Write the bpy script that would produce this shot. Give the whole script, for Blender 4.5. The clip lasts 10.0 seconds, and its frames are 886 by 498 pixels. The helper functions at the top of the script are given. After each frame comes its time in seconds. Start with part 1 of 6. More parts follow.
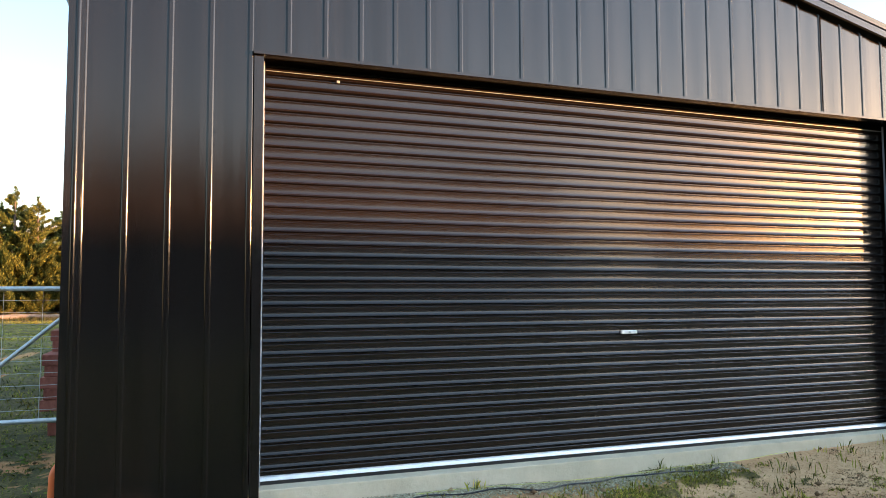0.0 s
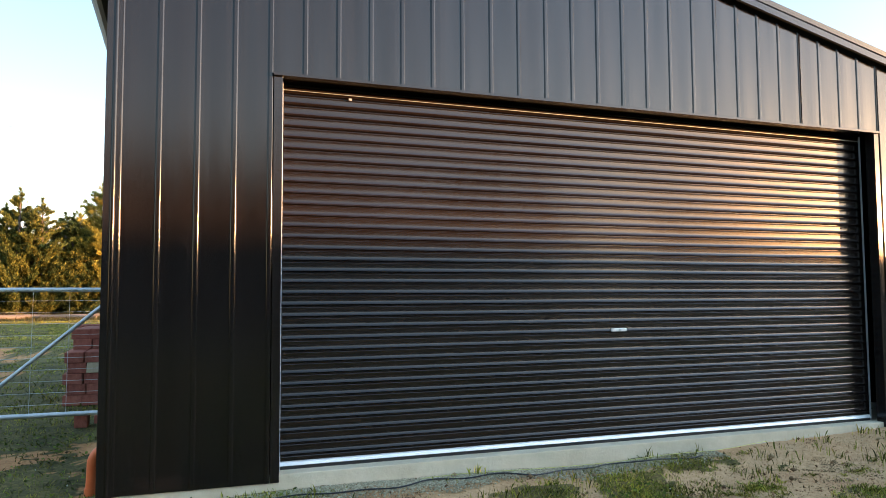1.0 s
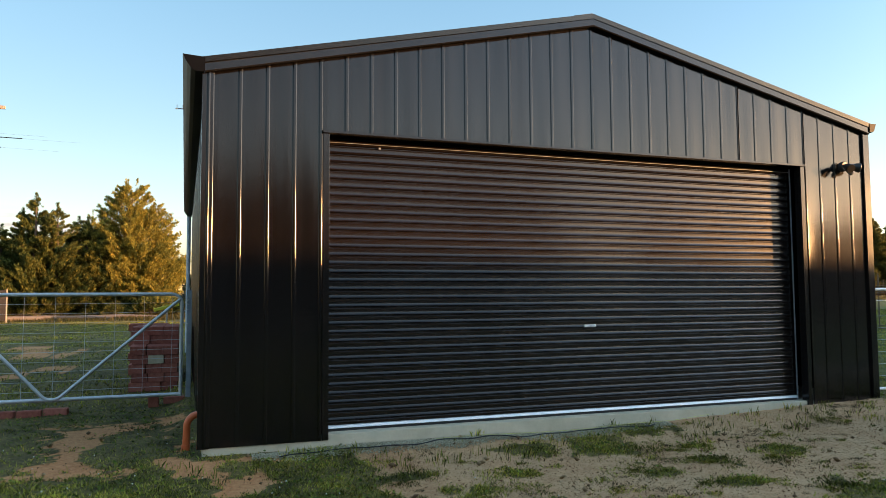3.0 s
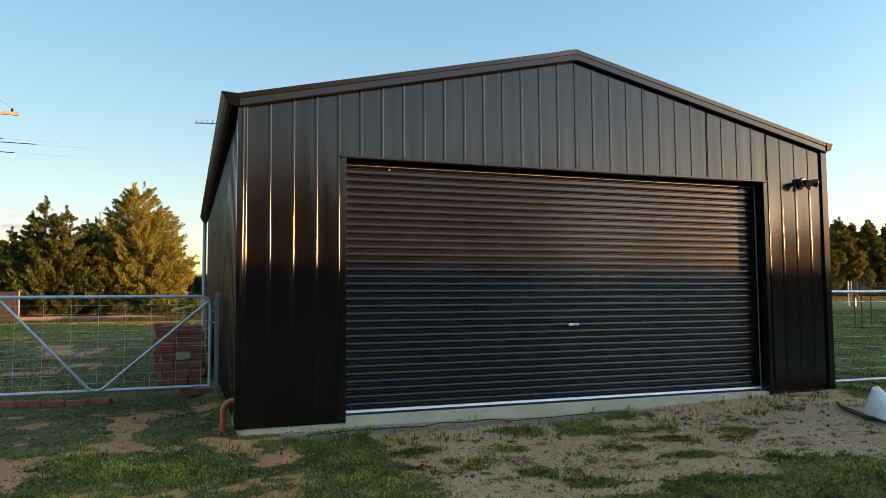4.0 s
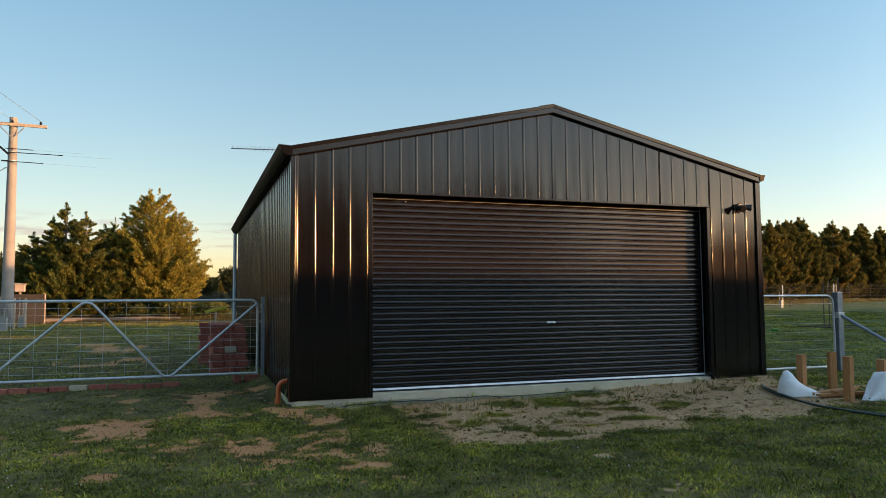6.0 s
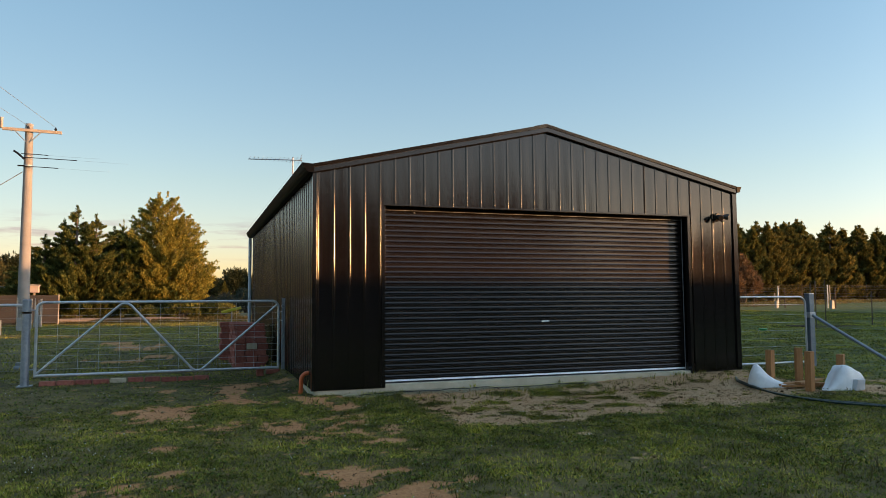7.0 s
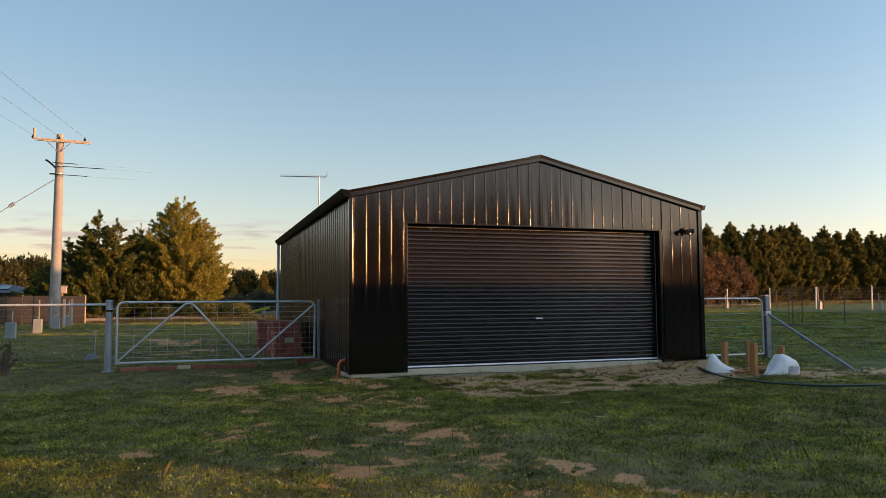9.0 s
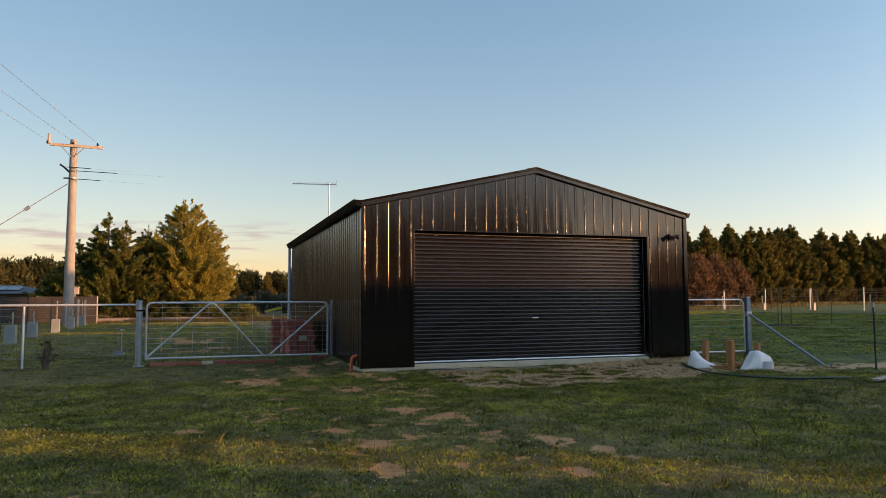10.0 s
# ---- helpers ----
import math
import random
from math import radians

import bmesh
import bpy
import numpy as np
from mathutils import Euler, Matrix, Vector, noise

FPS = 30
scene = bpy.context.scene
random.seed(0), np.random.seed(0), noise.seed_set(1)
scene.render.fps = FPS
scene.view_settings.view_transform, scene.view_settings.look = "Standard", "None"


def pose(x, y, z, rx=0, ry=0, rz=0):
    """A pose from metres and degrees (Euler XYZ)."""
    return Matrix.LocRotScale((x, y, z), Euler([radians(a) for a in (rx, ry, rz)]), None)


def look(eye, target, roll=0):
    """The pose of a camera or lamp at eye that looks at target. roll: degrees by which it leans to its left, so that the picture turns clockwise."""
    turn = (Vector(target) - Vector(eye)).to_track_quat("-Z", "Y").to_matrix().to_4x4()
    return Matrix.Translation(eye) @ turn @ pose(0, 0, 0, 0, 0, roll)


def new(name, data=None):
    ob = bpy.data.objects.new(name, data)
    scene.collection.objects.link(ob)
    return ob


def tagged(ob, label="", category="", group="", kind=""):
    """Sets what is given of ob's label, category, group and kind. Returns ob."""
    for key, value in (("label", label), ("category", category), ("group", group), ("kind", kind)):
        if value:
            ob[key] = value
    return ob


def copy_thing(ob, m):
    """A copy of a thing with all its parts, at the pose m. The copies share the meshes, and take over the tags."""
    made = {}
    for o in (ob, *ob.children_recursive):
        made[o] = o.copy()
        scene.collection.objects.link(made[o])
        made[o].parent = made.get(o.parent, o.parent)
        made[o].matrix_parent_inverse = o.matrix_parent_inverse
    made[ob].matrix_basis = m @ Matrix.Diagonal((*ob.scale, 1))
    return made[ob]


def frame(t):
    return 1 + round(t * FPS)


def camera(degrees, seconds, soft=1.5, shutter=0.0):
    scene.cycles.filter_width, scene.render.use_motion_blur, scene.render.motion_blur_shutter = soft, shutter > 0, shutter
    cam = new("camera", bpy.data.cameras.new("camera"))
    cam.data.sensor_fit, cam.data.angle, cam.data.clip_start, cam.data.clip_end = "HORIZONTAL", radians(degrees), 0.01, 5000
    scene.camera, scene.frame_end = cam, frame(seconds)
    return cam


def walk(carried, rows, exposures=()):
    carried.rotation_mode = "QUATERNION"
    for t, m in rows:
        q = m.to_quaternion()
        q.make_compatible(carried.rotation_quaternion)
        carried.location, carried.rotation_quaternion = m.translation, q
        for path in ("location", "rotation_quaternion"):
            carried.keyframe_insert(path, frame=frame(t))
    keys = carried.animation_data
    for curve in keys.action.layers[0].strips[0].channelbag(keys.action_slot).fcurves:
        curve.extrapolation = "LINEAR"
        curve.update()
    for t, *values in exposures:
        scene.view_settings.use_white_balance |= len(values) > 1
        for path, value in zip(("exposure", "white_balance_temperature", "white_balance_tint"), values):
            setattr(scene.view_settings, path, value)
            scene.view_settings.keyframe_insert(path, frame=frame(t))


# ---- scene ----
# Camera and its path
cam = camera(63.0, 10.0, soft=0.75)
PATH = [
    (0.0, -0.161, -0.327, 1.347, -19.88, 3.72, -0.24),
    (0.5, -0.221, -0.479, 1.348, -19.85, 3.72, -0.26),
    (1.0, -0.315, -0.695, 1.351, -19.82, 3.72, -0.28),
    (1.5, -0.434, -0.970, 1.355, -19.78, 3.73, -0.30),
    (2.0, -0.570, -1.299, 1.361, -19.74, 3.74, -0.31),
    (2.5, -0.717, -1.673, 1.368, -19.70, 3.76, -0.33),
    (3.0, -0.872, -2.084, 1.375, -19.65, 3.79, -0.34),
    (3.5, -1.032, -2.525, 1.382, -19.60, 3.82, -0.36),
    (4.0, -1.196, -2.989, 1.390, -19.54, 3.85, -0.37),
    (4.5, -1.366, -3.470, 1.396, -19.48, 3.89, -0.38),
    (5.0, -1.541, -3.963, 1.403, -19.41, 3.93, -0.39),
    (5.5, -1.722, -4.465, 1.408, -19.34, 3.97, -0.39),
    (6.0, -1.911, -4.974, 1.412, -19.26, 4.00, -0.39),
    (6.5, -2.108, -5.488, 1.416, -19.18, 4.03, -0.39),
    (7.0, -2.314, -6.007, 1.418, -19.09, 4.05, -0.39),
    (7.5, -2.528, -6.533, 1.420, -19.01, 4.06, -0.38),
    (8.0, -2.748, -7.066, 1.420, -18.92, 4.08, -0.37),
    (8.5, -2.971, -7.605, 1.419, -18.83, 4.09, -0.35),
    (9.0, -3.192, -8.149, 1.418, -18.75, 4.11, -0.33),
    (9.5, -3.405, -8.696, 1.416, -18.67, 4.14, -0.31),
    (10.0, -3.598, -9.239, 1.413, -18.59, 4.19, -0.28),
]
EXPOSURES = [(0.0, 2.63, 6400, 20), (1.5, 2.35, 6280, 18), (2.5, 1.89, 6200, 16), (4.5, 1.47, 6200, 14), (10.0, 1.16, 6500, 24)]
walk(cam, [(t, pose(x, y, z, 90 + pitch, 0, yaw) @ pose(0, 0, 0, 0, 0, roll)) for t, x, y, z, yaw, pitch, roll in PATH], EXPOSURES)


# Sky and sun: a low evening sun from behind and to one side
SUN_AZ, SUN_EL = 121.3, 4.7
world = bpy.data.worlds.new("evening_sky")
scene.world = world
world.use_nodes = True
wn = world.node_tree
sky = wn.nodes.new("ShaderNodeTexSky")
sky.sky_type = "NISHITA"
sky.sun_disc = False
sky.sun_elevation, sky.sun_rotation = radians(SUN_EL), radians(SUN_AZ)
sky.air_density, sky.dust_density, sky.ozone_density = 1.0, 0.35, 1.4
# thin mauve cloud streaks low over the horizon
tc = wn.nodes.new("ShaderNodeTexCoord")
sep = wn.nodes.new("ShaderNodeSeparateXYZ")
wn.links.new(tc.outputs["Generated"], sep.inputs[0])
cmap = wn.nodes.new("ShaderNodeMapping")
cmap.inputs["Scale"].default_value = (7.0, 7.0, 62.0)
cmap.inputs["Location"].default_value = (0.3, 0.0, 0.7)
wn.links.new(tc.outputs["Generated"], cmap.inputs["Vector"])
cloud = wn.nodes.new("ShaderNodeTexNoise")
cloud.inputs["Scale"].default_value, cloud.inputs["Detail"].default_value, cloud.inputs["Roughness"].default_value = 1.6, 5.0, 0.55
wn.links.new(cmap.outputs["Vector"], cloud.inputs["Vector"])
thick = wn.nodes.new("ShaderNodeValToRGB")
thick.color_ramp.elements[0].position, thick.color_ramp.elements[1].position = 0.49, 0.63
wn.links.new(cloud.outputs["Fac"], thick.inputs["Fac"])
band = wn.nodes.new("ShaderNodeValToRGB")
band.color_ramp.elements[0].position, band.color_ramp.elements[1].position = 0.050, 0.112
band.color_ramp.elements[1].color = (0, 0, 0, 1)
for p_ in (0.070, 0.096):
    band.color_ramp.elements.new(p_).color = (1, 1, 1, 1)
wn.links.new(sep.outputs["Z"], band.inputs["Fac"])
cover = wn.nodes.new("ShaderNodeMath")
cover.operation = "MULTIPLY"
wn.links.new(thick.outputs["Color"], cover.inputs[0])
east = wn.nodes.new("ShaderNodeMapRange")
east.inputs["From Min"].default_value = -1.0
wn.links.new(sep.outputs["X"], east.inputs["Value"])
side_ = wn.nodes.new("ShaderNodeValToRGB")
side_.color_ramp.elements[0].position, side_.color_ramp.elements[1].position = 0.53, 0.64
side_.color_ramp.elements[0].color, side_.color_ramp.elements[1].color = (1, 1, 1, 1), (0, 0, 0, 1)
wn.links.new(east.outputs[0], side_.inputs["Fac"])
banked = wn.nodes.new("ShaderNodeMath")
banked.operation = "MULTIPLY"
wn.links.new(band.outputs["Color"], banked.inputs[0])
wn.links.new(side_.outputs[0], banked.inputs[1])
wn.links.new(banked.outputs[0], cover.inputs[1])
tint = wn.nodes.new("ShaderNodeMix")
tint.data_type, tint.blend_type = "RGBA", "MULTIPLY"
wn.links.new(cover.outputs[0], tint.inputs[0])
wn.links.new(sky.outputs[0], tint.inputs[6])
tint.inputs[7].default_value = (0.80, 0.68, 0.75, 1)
# evening haze: rosier at the horizon, clearer overhead, brighter towards the sun's side
haze = wn.nodes.new("ShaderNodeValToRGB")
for e_, (p_, c_) in zip(haze.color_ramp.elements, ((0.0, (0.98, 0.87, 1.10, 1)), (0.42, (0.97, 1.10, 1.10, 1)))):
    e_.position, e_.color = p_, c_
haze.color_ramp.elements.new(0.16).color = (0.99, 0.96, 0.96, 1)
# zenith, above the view, brightened to lift the light on the ground
haze.color_ramp.elements.new(0.85).color = (2.0, 1.98, 1.80, 1)
wn.links.new(sep.outputs["Z"], haze.inputs["Fac"])
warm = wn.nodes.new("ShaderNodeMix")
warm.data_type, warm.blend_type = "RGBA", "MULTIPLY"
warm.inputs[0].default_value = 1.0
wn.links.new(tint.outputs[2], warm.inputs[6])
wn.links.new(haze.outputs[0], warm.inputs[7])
sunward = wn.nodes.new("ShaderNodeVectorMath")
sunward.operation = "DOT_PRODUCT"
wn.links.new(tc.outputs["Generated"], sunward.inputs[0])
sunward.inputs[1].default_value = (math.sin(radians(SUN_AZ)), math.cos(radians(SUN_AZ)), 0.0)
facing = wn.nodes.new("ShaderNodeMapRange")
facing.inputs["From Min"].default_value = -1.0
wn.links.new(sunward.outputs["Value"], facing.inputs["Value"])
# the two highest stops lie out of view, raised for the steel's reflections
lean_ = wn.nodes.new("ShaderNodeValToRGB")
for e_, (p_, c_) in zip(lean_.color_ramp.elements, ((0.0, (0.66, 0.66, 0.66, 1)), (1.0, (2.10, 2.08, 2.10, 1)))):
    e_.position, e_.color = p_, c_
for p_, c_ in ((0.22, (0.88, 0.89, 0.89, 1)), (0.45, (1.03, 1.05, 1.06, 1)), (0.64, (1.12, 1.13, 1.14, 1)), (0.80, (1.45, 1.34, 1.27, 1))):
    lean_.color_ramp.elements.new(p_).color = c_
wn.links.new(facing.outputs[0], lean_.inputs["Fac"])
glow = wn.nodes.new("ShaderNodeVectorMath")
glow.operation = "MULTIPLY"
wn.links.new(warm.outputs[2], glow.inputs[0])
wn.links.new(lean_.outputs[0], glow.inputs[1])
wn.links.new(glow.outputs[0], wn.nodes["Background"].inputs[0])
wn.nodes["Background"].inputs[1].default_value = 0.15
sun = new("sun", bpy.data.lights.new("sun", "SUN"))
sun.data.energy, sun.data.angle, sun.data.color = 4.1, radians(0.5), (1.0, 0.50, 0.17)
sun.matrix_world = look((0, 0, 0), (-math.sin(radians(SUN_AZ)) * math.cos(radians(SUN_EL)), -math.cos(radians(SUN_AZ)) * math.cos(radians(SUN_EL)), -math.sin(radians(SUN_EL))))


# ---- materials ----
def material(name, base, rough=0.6, metal=0.0, spec=0.5):
    m = bpy.data.materials.new(name)
    m.use_nodes = True
    b = m.node_tree.nodes["Principled BSDF"]
    b.inputs["Base Color"].default_value = (*base, 1)
    b.inputs["Roughness"].default_value = rough
    b.inputs["Metallic"].default_value = metal
    b.inputs["Specular IOR Level"].default_value = spec
    return m


def node(m, kind, **props):
    n = m.node_tree.nodes.new(kind)
    for k, val in props.items():
        if k in n.inputs.keys():
            n.inputs[k].default_value = val
    return n


def noise_node(m, scale, detail=4.0, rough=0.55, stretch=None):
    n = m.node_tree.nodes.new("ShaderNodeTexNoise")
    n.inputs["Scale"].default_value, n.inputs["Detail"].default_value, n.inputs["Roughness"].default_value = scale, detail, rough
    co = m.node_tree.nodes.new("ShaderNodeTexCoord")
    if stretch:
        mp = m.node_tree.nodes.new("ShaderNodeMapping")
        mp.inputs["Scale"].default_value = stretch
        m.node_tree.links.new(co.outputs["Object"], mp.inputs["Vector"])
        m.node_tree.links.new(mp.outputs["Vector"], n.inputs["Vector"])
    else:
        m.node_tree.links.new(co.outputs["Object"], n.inputs["Vector"])
    return n.outputs["Fac"]


def ramp(m, fac, stops):
    r = m.node_tree.nodes.new("ShaderNodeValToRGB")
    while len(r.color_ramp.elements) < len(stops):
        r.color_ramp.elements.new(0.5)
    for e, (p, c) in zip(r.color_ramp.elements, stops):
        e.position, e.color = p, (*c, 1) if len(c) == 3 else c
    m.node_tree.links.new(fac, r.inputs["Fac"])
    return r.outputs["Color"]


def mix(m, fac, a, b, blend="MIX"):
    n = m.node_tree.nodes.new("ShaderNodeMix")
    n.data_type, n.blend_type = "RGBA", blend
    for sock, val in ((n.inputs[0], fac), (n.inputs[6], a), (n.inputs[7], b)):
        if isinstance(val, (int, float)):
            sock.default_value = val
        elif isinstance(val, tuple):
            sock.default_value = (*val, 1)
        else:
            m.node_tree.links.new(val, sock)
    return n.outputs[2]


def put(m, socket, out):
    m.node_tree.links.new(out, m.node_tree.nodes["Principled BSDF"].inputs[socket])


def bump(m, fac, strength=0.3, dist=0.01):
    b = m.node_tree.nodes.new("ShaderNodeBump")
    b.inputs["Strength"].default_value, b.inputs["Distance"].default_value = strength, dist
    m.node_tree.links.new(fac, b.inputs["Height"])
    put(m, "Normal", b.outputs["Normal"])


def painted_steel(name, base, rough, streak=(9, 9, 0.25), spec=0.8, lacquer=0.0):
    m = material(name, base, rough, 0.0, spec)
    f = noise_node(m, 1.0, 5, 0.6, streak)
    put(m, "Base Color", ramp(m, f, [(0.3, tuple(0.8 * c for c in base)), (0.7, tuple(1.25 * c + 0.001 for c in base))]))
    g = noise_node(m, 2.2, 6, 0.65)
    soft_ = ramp(m, g, [(0.3, (rough - 0.010,) * 3), (0.75, (rough + 0.018,) * 3)])
    put(m, "Roughness", soft_)
    if lacquer:
        # a smooth lacquer without a wide halo: gloss weighted by Fresnel over the paint
        pb = m.node_tree.nodes["Principled BSDF"]
        pb.inputs["Specular IOR Level"].default_value = 0.012
        m.node_tree.links.remove(pb.inputs["Roughness"].links[0])
        pb.inputs["Roughness"].default_value = 0.42
        gl = m.node_tree.nodes.new("ShaderNodeBsdfAnisotropic")
        gl.distribution = "BECKMANN"
        m.node_tree.links.new(soft_, gl.inputs["Roughness"])
        fr = m.node_tree.nodes.new("ShaderNodeFresnel")
        fr.inputs["IOR"].default_value = lacquer
        ms = m.node_tree.nodes.new("ShaderNodeMixShader")
        m.node_tree.links.new(fr.outputs[0], ms.inputs[0])
        m.node_tree.links.new(m.node_tree.nodes["Principled BSDF"].outputs[0], ms.inputs[1])
        m.node_tree.links.new(gl.outputs[0], ms.inputs[2])
        m.node_tree.links.new(ms.outputs[0], m.node_tree.nodes["Material Output"].inputs["Surface"])
    return m


def varied(name, a, b, scale, rough=0.7, metal=0.0, bump_s=0.0, bump_scale=None, spec=0.5, stretch=None):
    m = material(name, a, rough, metal, spec)
    f = noise_node(m, scale, 6, 0.62, stretch)
    put(m, "Base Color", ramp(m, f, [(0.3, a), (0.72, b)]))
    if bump_s:
        bump(m, noise_node(m, bump_scale or scale * 4, 6, 0.6), bump_s, 0.01)
    return m


CLAD = painted_steel("black_cladding", (0.0064, 0.0050, 0.0049), 0.152, lacquer=1.53)
SIDECLAD = painted_steel("black_side_cladding", (0.0075, 0.0066, 0.0066), 0.24, spec=0.22)
DOORPAINT = painted_steel("black_door_curtain", (0.0084, 0.0055, 0.0047), 0.25, (0.4, 9, 9), 0.24)
DOORPAINT.node_tree.nodes["Principled BSDF"].inputs["Coat Weight"].default_value = 0.43
DOORPAINT.node_tree.nodes["Principled BSDF"].inputs["Specular Tint"].default_value = (1.0, 0.96, 0.93, 1)
DOORPAINT.node_tree.nodes["Principled BSDF"].inputs["Coat Roughness"].default_value = 0.11
TRIM = painted_steel("black_trim", (0.0080, 0.0064, 0.0062), 0.22, (3, 3, 3), 0.7, lacquer=1.52)
ROOFM = painted_steel("dark_roof", (0.012, 0.012, 0.013), 0.35)
GALV = varied("galvanised_steel", (0.46, 0.48, 0.49), (0.64, 0.65, 0.65), 14, 0.40, 0.4)
GALVDULL = varied("dull_galvanised_steel", (0.22, 0.25, 0.29), (0.36, 0.39, 0.43), 10, 0.5, 0.6)
ALU = varied("aluminium", (0.62, 0.62, 0.63), (0.74, 0.74, 0.74), 8, 0.38, 0.25)
CONCRETE = varied("slab_concrete", (0.38, 0.34, 0.25), (0.52, 0.47, 0.36), 3.5, 0.9, 0, 0.5, 40)
WOOD = varied("treated_pine", (0.29, 0.125, 0.042), (0.42, 0.20, 0.070), 6, 0.8, 0, 0.4, 40, stretch=(8, 8, 1))
POLEWOOD = varied("weathered_pole_timber", (0.30, 0.24, 0.19), (0.44, 0.37, 0.30), 3, 0.85, 0, 0.4, 20, stretch=(9, 9, 0.5))
ORANGE = varied("orange_conduit", (0.66, 0.12, 0.03), (0.78, 0.17, 0.05), 8, 0.45)
WHITE = varied("white_plastic", (0.66, 0.66, 0.67), (0.80, 0.79, 0.78), 5, 0.45, 0, 0.5, 12)
BLACKP = material("black_plastic", (0.012, 0.012, 0.013), 0.4)
GREENHOSE = material("dark_green_hose", (0.010, 0.022, 0.016), 0.4)


# ---- mesh helpers ----
def part(name, bm, mat, parent=None, label="", smooth=False, crease=40):
    me = bpy.data.meshes.new(name)
    bm.normal_update()
    bm.to_mesh(me)
    bm.free()
    me.materials.append(mat)
    if smooth:
        me.polygons.foreach_set("use_smooth", [True] * len(me.polygons))
        me.set_sharp_from_angle(angle=radians(crease))
    ob = new(name, me)
    if parent:
        ob.parent = parent
    if label:
        ob["label"] = label
    return ob


def thing(name, label, category, at=(0, 0, 0), group="", kind=""):
    ob = new(name)
    ob.location = at
    ob.empty_display_size = 0.1
    return tagged(ob, label, category, group, kind)


def box(bm, x0, y0, z0, x1, y1, z1, bevel=0.0):
    r = bmesh.ops.create_cube(bm, size=1, matrix=Matrix.LocRotScale(((x0 + x1) / 2, (y0 + y1) / 2, (z0 + z1) / 2), None, (x1 - x0, y1 - y0, z1 - z0)))
    if bevel:
        es = list({e for v in r["verts"] for e in v.link_edges})
        bmesh.ops.bevel(bm, geom=es, offset=bevel, segments=2, profile=0.6, affect="EDGES")
    return bm


def boxed(*a, **k):
    return box(bmesh.new(), *a, **k)


def tube(bm, pts, r, n=8, cap=True):
    """A round bar along points; r may be one radius or one per point."""
    pts = [Vector(p) for p in pts]
    rs = r if isinstance(r, (list, tuple)) else [r] * len(pts)
    rings = []
    ref = None
    for i, p in enumerate(pts):
        d = (pts[min(i + 1, len(pts) - 1)] - pts[max(i - 1, 0)]).normalized()
        if ref is None:
            ref = d.orthogonal().normalized()
        ref = (ref - d * ref.dot(d)).normalized()
        side = d.cross(ref)
        rings.append([bm.verts.new(p + rs[i] * (math.cos(a) * ref + math.sin(a) * side)) for a in [2 * math.pi * k / n for k in range(n)]])
    for a, b in zip(rings, rings[1:]):
        for k in range(n):
            bm.faces.new((a[k], a[(k + 1) % n], b[(k + 1) % n], b[k]))
    if cap:
        bm.faces.new(list(reversed(rings[0])))
        bm.faces.new(rings[-1])
    return bm


def tubed(pts, r, n=8):
    return tube(bmesh.new(), pts, r, n)


def prism(bm, outline, extrude):
    """A closed outline (3D points) pushed along a vector."""
    a = [bm.verts.new(Vector(p)) for p in outline]
    b = [bm.verts.new(Vector(p) + Vector(extrude)) for p in outline]
    bm.faces.new(a)
    bm.faces.new(list(reversed(b)))
    n = len(a)
    for i in range(n):
        bm.faces.new((a[i], b[i], b[(i + 1) % n], a[(i + 1) % n]))
    bmesh.ops.recalc_face_normals(bm, faces=bm.faces[:])
    return bm


# ---- ground ----
def smooth01(a):
    a = np.clip(a, 0, 1)
    return a * a * (3 - 2 * a)


def ground_z(x, y):
    x, y = np.asarray(x, float), np.asarray(y, float)
    z = 0.055 + 0.08 * smooth01((y - 1.5) / 5.5) + 0.085 * smooth01((x - 3.0) / 3.5)
    z = z + 0.02 * np.clip(x - 8, 0, 45)
    berm = np.clip(1 - np.abs(y - 4.0) / 0.55, 0, 1) * smooth01((x + 1.6) / 0.9) * smooth01((7.2 - x) / 0.8)
    z = z + 0.045 * smooth01(berm * 1.4)
    bank = smooth01((x + 1.10) / 0.30) * smooth01((-0.35 - x) / 0.25) * smooth01((y - 4.9) / 0.9) * smooth01((15.6 - y) / 0.8)
    z = z + 0.075 * bank
    z = z + 0.012 * np.sin(1.9 * x + 0.7 * y) * np.sin(1.3 * y - 0.4 * x) + 0.006 * np.sin(5.1 * x + 2) * np.sin(4.3 * y + 1)
    return z

